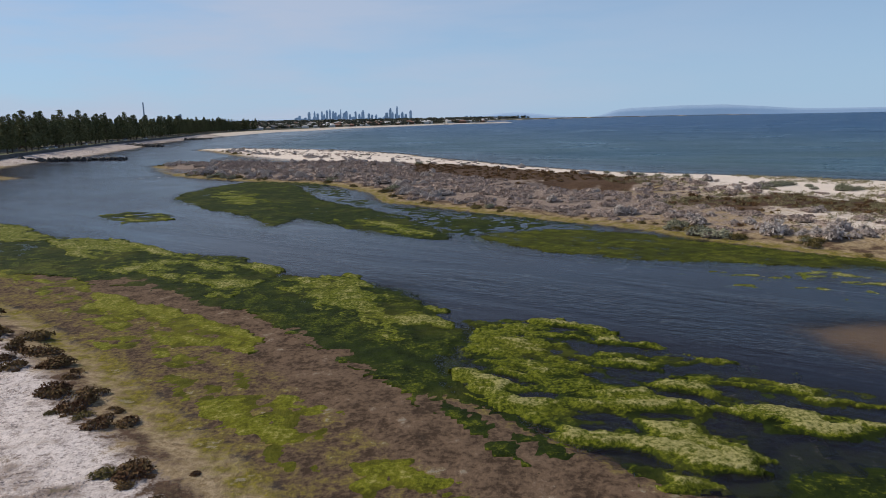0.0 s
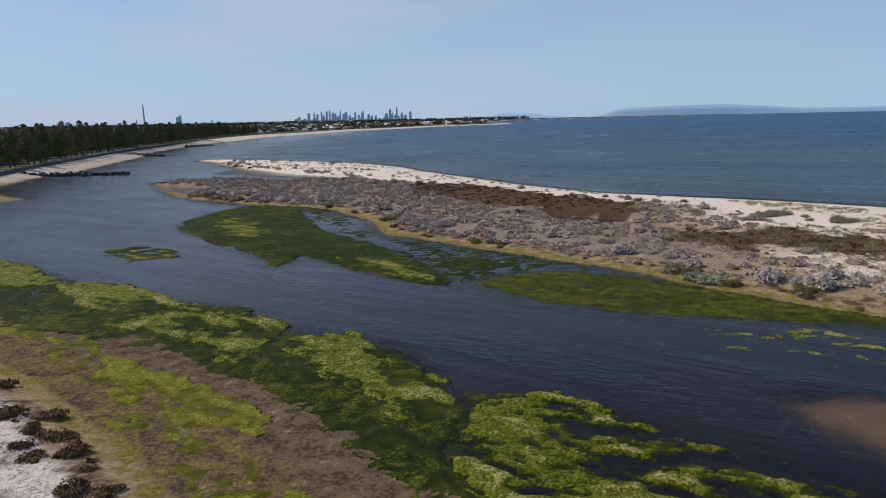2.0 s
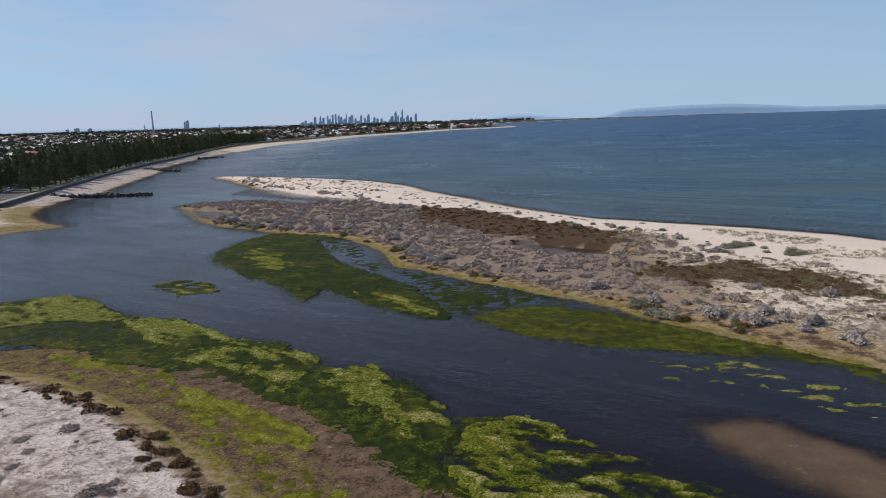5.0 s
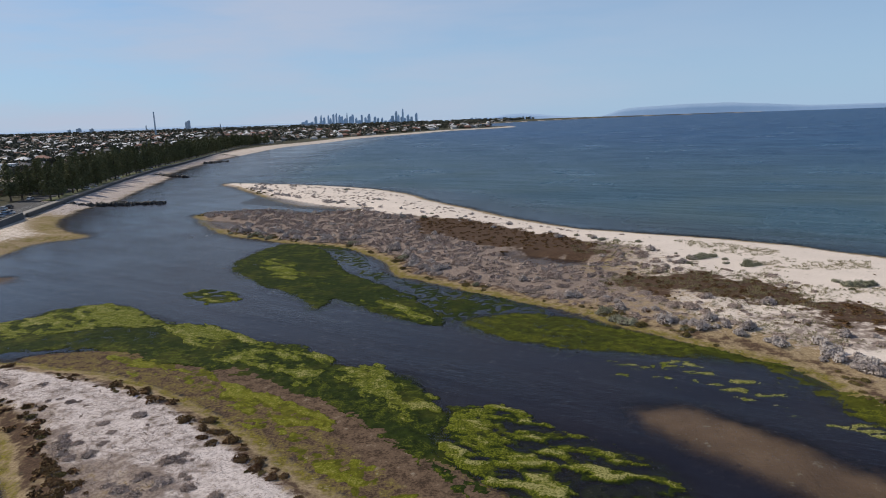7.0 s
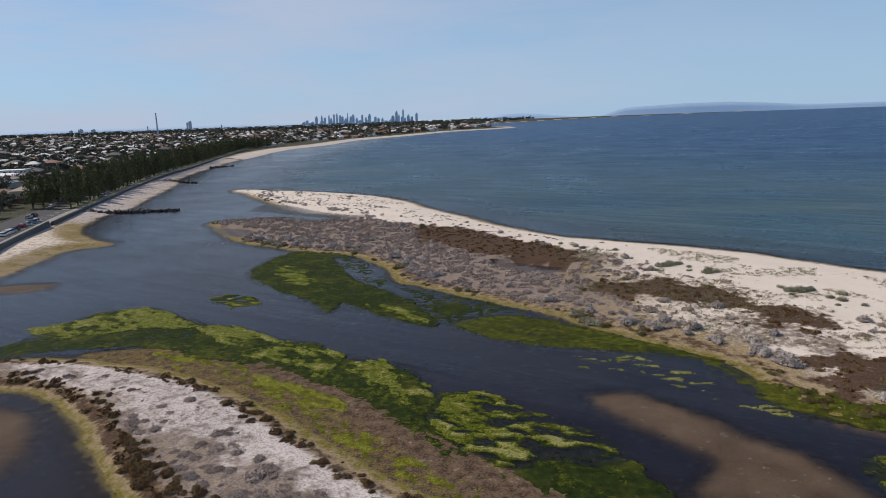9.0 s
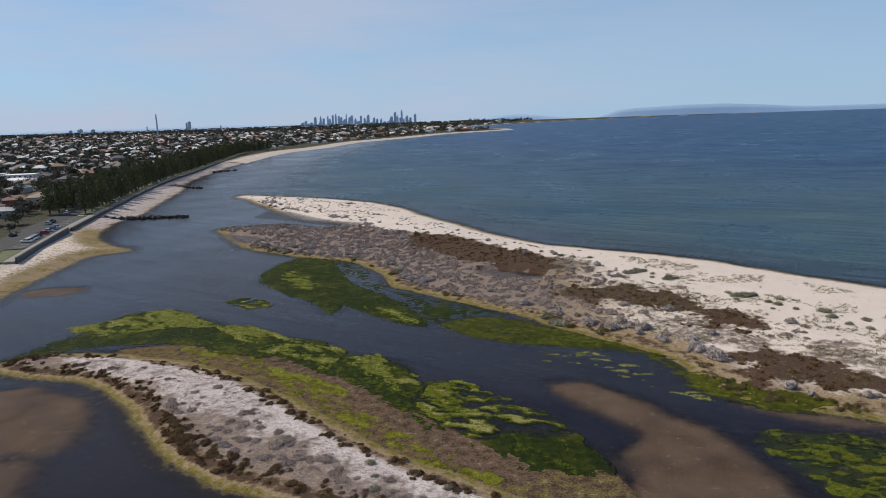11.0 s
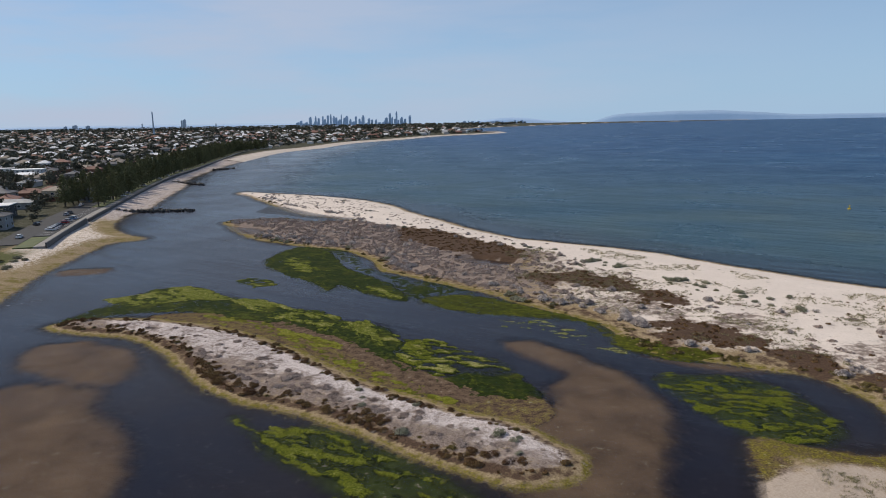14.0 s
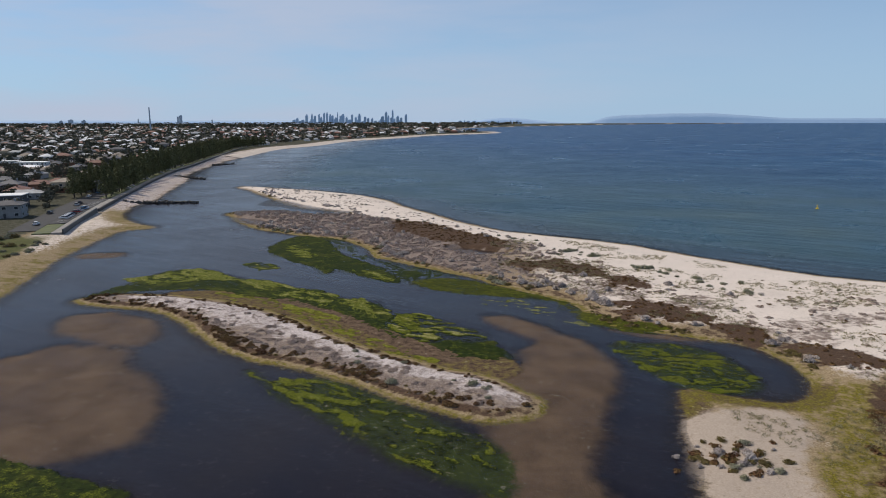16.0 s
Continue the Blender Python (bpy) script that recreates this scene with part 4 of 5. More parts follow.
LITE = {k: bush(40 + i, 1.0, BUSHES[k][1][0][1][0][:, 2].max() / 0.5, 64, 0.22, 5) for i, k in enumerate(BUSHES)}
STUFF_LABEL = {"saltbush": "grey saltbush thicket along the dune ridge", "coast_shrub": "grey-green coastal shrubs behind the beach", "samphire_bush": "dark red-brown samphire carpet on the spit",
               "olive_bush": "olive-brown shrub belt along the lagoon shore", "dry_bush": "dense dry grey-brown scrub covering the spit"}
for kind, (vx, vy, vr) in chosen.items():
    vx, vy, vr = np.array(vx), np.array(vy), np.array(vr)
    order = np.argsort(np.hypot(vx - 5, vy - 15) / (0.5 + vr))      # large plants in the middle of the lagoon first
    own, rest = order[:200], order[200:]
    vz = height_at(vx, vy)
    for i in own:
        plant(kind, vx[i], vy[i], float(vz[i]), vr[i], r)
    leaf_part, core = LITE[kind]
    n = len(rest)
    if n:
        data = scatter(join(leaf_part, core), vx[rest], vy[rest], vz[rest] - 0.03, vr[rest], r.uniform(0, math.tau, n), vr[rest] * r.uniform(0.7, 1.15, n))
        tagged(part("scrub", data, BUSHES[kind][0]), STUFF_LABEL[kind], "scrub", kind="stuff")

for ob in MADE.values():
    for o in (*ob.children_recursive, ob):
        bpy.data.objects.remove(o)

# dune grass and small litter on the open sand
gx_, gy_ = candidates(26000, (30, -30), (150, 130), r)
Z = plan(gx_, gy_)
ok = (Z["sea"] > 11) & (Z["spit"] > 7) & (r.random(len(gx_)) < 0.85 * smooth(fbm(gx_, gy_, 9.0, 4, 41), 0.44, 0.62))
gx_, gy_ = gx_[ok], gy_[ok]
blades = cards(r.normal(size=(16, 3)) * np.array([0.22, 0.22, 0.05]) + np.array([0, 0, 0.14]), r.normal(size=(16, 3)) * np.array([1, 1, 0.15]), 0.18, r, 0.1, 0.16)
tagged(part("dune_grass", scatter(blades, gx_, gy_, height_at(gx_, gy_), r.uniform(0.6, 1.5, len(gx_)), r.uniform(0, 6.28, len(gx_))), GRASS), "sparse straw-green dune grass on white sand", "grass", kind="stuff")
gx_, gy_ = candidates(60000, (-82, -16), (30, 62), r)
Z = plan(gx_, gy_)
ok = (Z["isl"] > 4) & (r.random(len(gx_)) < smooth(fbm(gx_, gy_, 5.0, 4, 42), 0.32, 0.55))
gx_, gy_ = gx_[ok], gy_[ok]
tuft = cards(r.normal(size=(9, 3)) * np.array([0.13, 0.13, 0.025]) + np.array([0, 0, 0.05]), r.normal(size=(9, 3)) + np.array([0, 0, 0.6]), 0.055, r, 0.1, 0.4)
tagged(part("litter", scatter(tuft, gx_, gy_, height_at(gx_, gy_), r.uniform(0.5, 1.4, len(gx_)), r.uniform(0, 6.28, len(gx_))), DRY), "dry grey twigs and tufts scattered on shell sand", "litter", kind="stuff")


# ---- the built-up shore ----
BARK = plain("pine_bark", (0.070, 0.052, 0.040), (0.130, 0.100, 0.078), 2.0)
PINE = leafy("pine_needles", [(0.065, 0.072, 0.038), (0.125, 0.130, 0.062), (0.200, 0.195, 0.095)], 0.15)
GUM = leafy("gum_leaves", [(0.050, 0.052, 0.040), (0.090, 0.092, 0.066), (0.150, 0.142, 0.105)], 0.05)
STONE = plain("basalt", (0.045, 0.042, 0.038), (0.120, 0.110, 0.098), 0.8, 0.9, 0.6, 0.06)
CONCRETE = plain("concrete", (0.22, 0.21, 0.195), (0.34, 0.32, 0.295), 0.5, 0.9)
PANEL = plain("dark_panel", (0.035, 0.042, 0.050), (0.065, 0.075, 0.085), 0.6, 0.6)
ASPHALT = plain("asphalt", (0.026, 0.027, 0.030), (0.050, 0.050, 0.054), 0.4, 0.9, 0.3, 0.01)
PAINT = plain("road_paint", (0.55, 0.55, 0.53), (0.70, 0.70, 0.68), 2.0, 0.8)
GRAVEL = plain("foreshore_gravel", (0.30, 0.28, 0.26), (0.46, 0.43, 0.40), 0.25, 0.95, 0.5, 0.05, fine=14)
LAWN = plain("lawn", (0.060, 0.085, 0.022), (0.115, 0.130, 0.042), 0.3)
GLASS = plain("window_glass", (0.030, 0.036, 0.042), (0.060, 0.070, 0.080), 0.3, 0.12, 0.0)
RUBBER = plain("tyre_rubber", (0.020, 0.020, 0.021), (0.035, 0.035, 0.036), 3.0, 0.9)
CHROME = plain("wheel_metal", (0.45, 0.45, 0.46), (0.60, 0.60, 0.61), 4.0, 0.35, 0.0, metal=1.0)
WALLS = [plain("wall_" + n, a, b, 0.4, 0.85, 0.2, 0.01, vary=0.12) for n, a, b in (
    ("cream", (0.46, 0.38, 0.27), (0.58, 0.49, 0.36)), ("white", (0.62, 0.61, 0.58), (0.76, 0.75, 0.72)), ("brick", (0.20, 0.095, 0.062), (0.31, 0.16, 0.105)),
    ("grey", (0.24, 0.24, 0.235), (0.36, 0.36, 0.35)), ("charcoal", (0.06, 0.06, 0.062), (0.11, 0.11, 0.112)))]
ROOFS = [plain("roof_" + n, a, b, 0.5, 0.8, 0.5, 0.03, vary=0.2) for n, a, b in (
    ("tan", (0.22, 0.18, 0.14), (0.33, 0.28, 0.22)), ("terracotta", (0.17, 0.085, 0.062), (0.25, 0.13, 0.095)), ("slate", (0.070, 0.072, 0.078), (0.13, 0.13, 0.14)),
    ("white", (0.66, 0.67, 0.67), (0.80, 0.80, 0.79)), ("grey", (0.26, 0.26, 0.26), (0.40, 0.40, 0.39)))]
CAR_PAINTS = [plain("paint_" + n, c, c, 1.0, 0.25, 0.0, vary=0.05) for n, c in (("white", (0.72, 0.72, 0.71)), ("silver", (0.42, 0.44, 0.46)), ("blue", (0.10, 0.20, 0.32)), ("dark", (0.03, 0.03, 0.035)), ("red", (0.25, 0.03, 0.03)))]
LAND = 2.55
WALL_LINE = [(-133, 143), (-144.5, 181), (-158.7, 230.5), (-171.5, 284), (-190.8, 362), (-212, 457), (-227, 554), (-262, 756), (-288, 930), (-262, 1060)]
LINE = curve(WALL_LINE, closed=False, steps=6)
RUN = np.r_[0, np.cumsum(np.linalg.norm(np.diff(LINE, axis=0), axis=1))]


def along(s, off=0.0):
    """A place s metres along the sea wall and off metres inland of it, and the way the wall runs there."""
    s = float(np.clip(s, 0, RUN[-1] - 0.5))
    p = np.array([np.interp(s, RUN, LINE[:, i]) for i in (0, 1)])
    q = np.array([np.interp(s + 0.5, RUN, LINE[:, i]) for i in (0, 1)])
    way = (q - p) / np.linalg.norm(q - p)
    return p + off * np.array([-way[1], way[0]]), way


def strip(s0, s1, off0, off1, z0, z1, step=6.0):
    """A long slab that follows the sea wall."""
    rows = []
    for s in np.arange(s0, s1 + 0.1, step):
        a, b = along(s, off0)[0], along(s, off1)[0]
        rows.append([(*a, z0), (*a, z1), (*b, z1), (*b, z0)])
    v = np.array(rows).reshape(-1, 3)
    f = [(4 * i + j, 4 * i + (j + 1) % 4, 4 * i + 4 + (j + 1) % 4, 4 * i + 4 + j) for i in range(len(rows) - 1) for j in range(4)]
    n = len(v)
    return v, np.array(f + [(0, 3, 2, 1), (n - 4, n - 3, n - 2, n - 1)])


tagged(part("sea_wall", strip(0, 70, -0.25, 0.25, 0.3, 3.9), PANEL), "tall dark panelled sea wall above the beach", "wall", kind="structure")
tagged(part("sea_wall", strip(70.6, RUN[-1] - 2, -0.4, 0.4, 0.3, 3.05), STONE), "low dark bluestone sea wall along the promenade", "wall", kind="structure")
tagged(part("promenade", strip(0, RUN[-1] - 2, 0.6, 4.2, 1.5, LAND + 0.12), CONCRETE), "pale concrete promenade behind the sea wall", "path", kind="structure")
tagged(part("road", strip(8, RUN[-1] - 2, 11, 21, 1.5, LAND + 0.10), ASPHALT), "dark asphalt road along the foreshore", "road", kind="structure")
tagged(part("car_park", strip(26, 118, 4.5, 10.9, 1.5, LAND + 0.10), ASPHALT), "asphalt car park with angled bays by the sea wall", "car park", kind="structure")
tagged(part("lawn", strip(0, 25, 4.5, 10.8, 1.4, LAND + 0.07), LAWN), "short green lawn beside the sea wall", "lawn", kind="structure")
tagged(part("verge", strip(122, RUN[-1] - 2, 4.4, 10.8, 1.4, LAND + 0.06), LAWN), "worn grass verge under the pines", "verge", kind="structure")
for i in range(17):
    s = 30 + 5.0 * i
    a, way = along(s, 7.6)
    ob = part("bay_line", box(0, 0, 0, 4.6, 0.12, 0.02), PAINT)
    ob.matrix_basis = pose(a[0], a[1], LAND + 0.105, 0, 0, math.degrees(math.atan2(way[1], way[0])) + 62)
    tagged(ob, "white painted bay line on asphalt", "road marking", group="bay lines in the car park", kind="structure")

def groyne(x0, y0, x1, y1, n, size, label):
    """A line of dumped rocks running out into the lagoon."""
    r = np.random.default_rng(int(abs(x0)))
    base = new("rock_groyne")
    base.matrix_basis = pose(x0, y0, 0)
    shapes = []
    for k in range(5):
        v, f = box(0, 0, -0.5, 1, 1, 1)
        v = v * r.uniform(0.75, 1.2, (8, 3)) + r.normal(size=(8, 3)) * 0.08
        shapes.append(array_mesh("rock", v, f, None, False))
        shapes[-1].materials.append(STONE)
    for i in range(n):
        t = (i + r.random()) / n
        ob = new("rock", shapes[i % 5])
        ob.parent = base
        k = size * r.uniform(0.6, 1.4) * (1 - 0.35 * t)
        ob.matrix_basis = pose((x1 - x0) * t + r.normal() * 0.2, (y1 - y0) * t + r.normal() * 1.1, 0.15 + 0.5 * (1 - t) * r.random() + 0.1, *r.uniform(0, 360, 3)) @ Matrix.Diagonal((k * 1.3, k, k * 0.8, 1))
    return tagged(base, label, "groyne")


groyne(-163, 253, -121.5, 256, 95, 1.4, "dark basalt rock groyne reaching into the lagoon")
groyne(-199, 424, -167.5, 405, 60, 1.6, "short dark rock groyne beyond the sand spit")
groyne(-215, 560, -200, 585, 26, 1.5, "small dark rock groyne on the gravel beach")


def pine(seed):
    """A tall layered pine: a straight trunk and whorls of drooping sprays."""
    r = np.random.default_rng(seed)
    tall = 17.0
    base = new("norfolk_pine")
    part("trunk", tube([(0, 0, 0), (0.1, 0, 6), (0, 0.1, 12), (0, 0, tall)], [0.42, 0.32, 0.18, 0.03]), BARK, base)
    pieces = []
    for z in np.arange(2.8, tall - 0.4, 0.75):
        reach = 4.3 * (1 - ((z - 4.2) / (tall - 3.6)) ** 1.5 if z > 4.2 else 0.82) * r.uniform(0.85, 1.1) + 0.25
        for a in np.arange(8) * math.tau / 8 + r.random() * 6:
            n = max(3, int(reach * 2.4))
            t = r.uniform(0.15, 1.0, n)
            side_ = r.normal(size=n) * 0.30 * (0.4 + t)
            pl = np.stack([np.cos(a) * reach * t - np.sin(a) * side_, np.sin(a) * reach * t + np.cos(a) * side_, z + 0.35 * reach * t * (0.55 - t) + r.normal(size=n) * 0.12], 1)
            pieces.append(cards(pl, np.tile((0, 0, 1.0), (n, 1)), 0.60, r, 0.3, 0.5))
    part("crown", join(*pieces), PINE, base)
    return tagged(base, "tall dark Norfolk pine along the promenade", "tree", group="pines along the promenade")


def broad_tree(seed, tall=8.0, wide=4.0):
    """A garden tree: forked limbs under an uneven crown of leaf clumps."""
    r = np.random.default_rng(seed)
    base = new("garden_tree")
    part("trunk", tube([(0, 0, 0), (0.1, 0.1, tall * 0.35), (0.3, -0.1, tall * 0.7)], [0.28, 0.2, 0.07], 6), BARK, base)
    for i in range(3):
        a = r.uniform(0, 6.28)
        part("limb", tube([(0.1, 0.1, tall * 0.3), (math.cos(a) * wide * 0.4, math.sin(a) * wide * 0.4, tall * 0.7)], [0.14, 0.04], 5), BARK, base)
    lumps = 11
    c = r.normal(size=(lumps, 3)) * np.array([wide * 0.42, wide * 0.42, tall * 0.13]) + np.array([0, 0, tall * 0.66])
    rad = wide * r.uniform(0.28, 0.48, lumps)
    which = r.integers(0, lumps, 230)
    out = r.normal(size=(230, 3))
    out /= np.linalg.norm(out, axis=1, keepdims=True)
    part("crown", cards(c[which] + out * rad[which][:, None] * r.uniform(0.7, 1.05, (230, 1)), out, 0.65, r, 0.2, 0.7), GUM, base)
    return tagged(base, "dark green garden tree among the houses", "tree", group="garden trees in the suburb")


def place(proto, x, y, z, turn=0.0, size=(1, 1, 1)):
    ob = copy_thing(proto, Matrix())
    ob.matrix_basis = pose(x, y, z, 0, 0, turn) @ Matrix.Diagonal((*size, 1))
    return ob


def discard(*protos):
    for p in protos:
        for o in (*p.children_recursive, p):
            bpy.data.objects.remove(o)


r = np.random.default_rng(77)
pines = [pine(s) for s in (1, 2, 3)]
for row, off in enumerate((7.5, 24.0)):
    s = 124.0 + 4 * row
    while s < RUN[-1] - 40:
        p, _ = along(s, off + r.normal() * 0.8)
        k = r.uniform(0.82, 1.12)
        place(pines[int(r.integers(3))], p[0], p[1], LAND - 0.05, r.uniform(0, 360), (k, k, k * r.uniform(0.92, 1.1)))
        s += r.uniform(7.5, 11.0)
discard(*pines)


def car(paint, label):
    """A parked car: shaped body, glasshouse, four wheels with rims, lamps."""
    base = new("car")
    lower = box(0, 0, 0.32, 4.4, 1.78, 0.52, 0.97)
    part("body", join(lower, moved(box(-0.15, 0, 0.84, 2.6, 1.6, 0.06, 0.98), Matrix())), paint, base)
    part("windows", box(-0.2, 0, 0.88, 2.55, 1.55, 0.48, 0.80), GLASS, base, "dark tinted car windows")
    part("roof", box(-0.2, 0, 1.36, 2.0, 1.26, 0.06, 0.94), paint, base)
    for x in (-1.35, 1.35):
        for y in (-0.8, 0.8):
            w = part("wheel", moved(tube([(0, -0.1, 0), (0, 0.1, 0)], [0.33, 0.33], 12), Matrix.Translation((x, y, 0.33))), RUBBER, base)
            part("rim", moved(tube([(0, -0.11, 0), (0, 0.11, 0)], [0.2, 0.2], 10), Matrix.Translation((x, y, 0.33))), CHROME, w)
    for y in (-0.65, 0.65):
        part("headlight", box(2.17, y, 0.6, 0.08, 0.3, 0.14), CHROME, base)
        part("tail_light", box(-2.18, y, 0.62, 0.06, 0.26, 0.16), CAR_PAINTS[4], base)
    return tagged(base, label, "car", group="parked cars")


CAR_NAMES = ("white", "silver", "blue", "dark", "red")
cars = [car(p, f"{n} car parked beside the sea wall") for p, n in zip(CAR_PAINTS, CAR_NAMES)]
for i, (s, off, k) in enumerate([(40, 8, 0), (43.2, 8, 0), (46.4, 8, 0), (49.6, 8, 1), (53, 8, 3), (60, 7.6, 4), (66, 7.6, 1), (72, 7.4, 2), (76, 7.4, 0), (90, 14, 1), (96, 14, 3), (24, 15, 0), (172, 6, 0), (186, 6.2, 1),
                                  (240, 6.5, 0), (300, 6.5, 1), (330, 6.5, 0), (380, 6.5, 0), (60, 18.5, 3), (130, 18, 0), (150, 18, 2)]):
    p, way = along(s, off)
    place(cars[k], p[0], p[1], LAND + 0.11, math.degrees(math.atan2(way[1], way[0])) + (62 if off < 10 else 0))
discard(*cars)


def house(wall, roof, w, d, h, pitch, label, storeys=1, flat=False):
    """A house: walls, a hipped or flat roof with eaves, windows with frames, a door."""
    base = new("house")
    part("wall", box(0, 0, -0.4, w, d, h + 0.4), wall, base)
    if flat:
        part("roof", box(0, 0, h, w + 0.8, d + 0.8, 0.35), roof, base)
    else:
        a, b, e = w / 2 + 0.6, d / 2 + 0.6, max(w / 2 - d / 2, 0.05)
        rz = h + pitch * d / 2
        v = [(-a, -b, h - 0.1), (a, -b, h - 0.1), (a, b, h - 0.1), (-a, b, h - 0.1), (-a, -b, h + 0.1), (a, -b, h + 0.1), (a, b, h + 0.1), (-a, b, h + 0.1), (-e, -0.05, rz), (e, -0.05, rz), (e, 0.05, rz), (-e, 0.05, rz)]
        f = [(0, 3, 2, 1), (0, 1, 5, 4), (1, 2, 6, 5), (2, 3, 7, 6), (3, 0, 4, 7), (4, 5, 9, 8), (5, 6, 10, 9), (6, 7, 11, 10), (7, 4, 8, 11), (8, 9, 10, 11)]
        top = part("roof", (v, f), roof, base)
        part("chimney", box(w * 0.22, d * 0.1, h + 0.3, 0.7, 0.7, pitch * d / 2 + 0.5), wall, top)
    for k in range(storeys):
        z = 1.0 + 2.9 * k
        for x in np.linspace(-w / 2 + 1.8, w / 2 - 1.8, max(2, int(w / 3.6))):
            if k == 0 and abs(x) < 0.9:
                continue
            win = part("window", box(x, -d / 2 - 0.03, z, 1.7, 0.10, 1.3), WALLS[1], base)
            part("pane", box(x, -d / 2 - 0.06, z + 0.08, 1.5, 0.10, 1.14), GLASS, win)
        for y in np.linspace(-d / 2 + 2.0, d / 2 - 2.0, 2):
            win = part("window", box(w / 2 + 0.03, y, z, 0.10, 1.5, 1.3), WALLS[1], base)
            part("pane", box(w / 2 + 0.06, y, z + 0.08, 0.10, 1.3, 1.14), GLASS, win)
    part("door", box(0, -d / 2 - 0.04, 0, 1.0, 0.12, 2.1), WALLS[4], base)
    return tagged(base, label, "house", group="houses of the suburb")


# the houses that stand out by the road
h = house(WALLS[0], ROOFS[0], 15, 11, 6.2, 0.42, "two-storey cream house with a tan hipped roof", 2)
h.matrix_basis = pose(-213, 293, LAND - 0.02, 0, 0, 12)
part("balcony", box(2.5, -6.4, 3.0, 8, 1.6, 0.25), CONCRETE, h)
part("brick_base", box(-2.5, -5.56, -0.2, 8.6, 0.1, 2.7), WALLS[2], h)
h = house(WALLS[3], ROOFS[2], 10, 12, 6.0, 0.3, "grey modern two-storey house with large windows", 2, True)
h.matrix_basis = pose(-196, 296, LAND - 0.02, 0, 0, 12)
h = house(WALLS[2], ROOFS[1], 17, 10, 3.6, 0.55, "low brick house with a red tiled roof")
h.matrix_basis = pose(-226, 345, LAND - 0.02, 0, 0, 14)
h = house(WALLS[4], ROOFS[3], 14, 12, 6.0, 0.3, "dark modern house with a flat white roof", 2, True)
h.matrix_basis = pose(-203, 222, LAND - 0.02, 0, 0, 16)
h = house(WALLS[3], ROOFS[4], 18, 9, 3.4, 0.4, "long grey house with a pale metal roof")
h.matrix_basis = pose(-216, 256, LAND - 0.02, 0, 0, 14)
h = house(WALLS[3], ROOFS[2], 13, 10, 5.8, 0.35, "grey two-storey house with a slate roof", 2)
h.matrix_basis = pose(-181, 186, LAND - 0.02, 0, 0, 16)
h = house(WALLS[1], ROOFS[3], 24, 13, 6.0, 0.3, "large white house with a flat white roof", 2, True)
h.matrix_basis = pose(-352, 490, LAND - 0.02, 0, 0, 10)
h = house(WALLS[1], ROOFS[3], 20, 12, 4.0, 0.3, "white house with a broad white metal roof", 1)
h.matrix_basis = pose(-333, 455, LAND - 0.02, 0, 0, 10)
STANDING = np.array([(-213, 293), (-196, 296), (-226, 345), (-203, 222), (-216, 256), (-181, 186), (-352, 490), (-333, 455)])

kinds = [house(WALLS[2], ROOFS[1], 15, 10, 3.2, 0.5, "brick house with a red tiled roof among trees"), house(WALLS[0], ROOFS[0], 14, 10, 3.2, 0.5, "cream house with a tan roof among trees"),
         house(WALLS[1], ROOFS[4], 16, 11, 3.4, 0.42, "white house with a grey roof among trees"), house(WALLS[3], ROOFS[2], 13, 11, 5.8, 0.4, "grey two-storey house with a slate roof among trees", 2),
         house(WALLS[1], ROOFS[3], 15, 12, 5.8, 0.3, "white flat-roofed house among trees", 2, True), house(WALLS[2], ROOFS[2], 15, 10, 3.2, 0.5, "brick house with a dark roof among trees")]
garden = [broad_tree(s, t, w) for s, t, w in ((5, 8.5, 4.4), (6, 7.0, 3.8), (7, 10.5, 4.6))]


def wall_side(x, y):
    """Metres inland of the sea wall, for places north of its start."""
    return np.interp(y, LINE[:60, 1], LINE[:60, 0]) - x


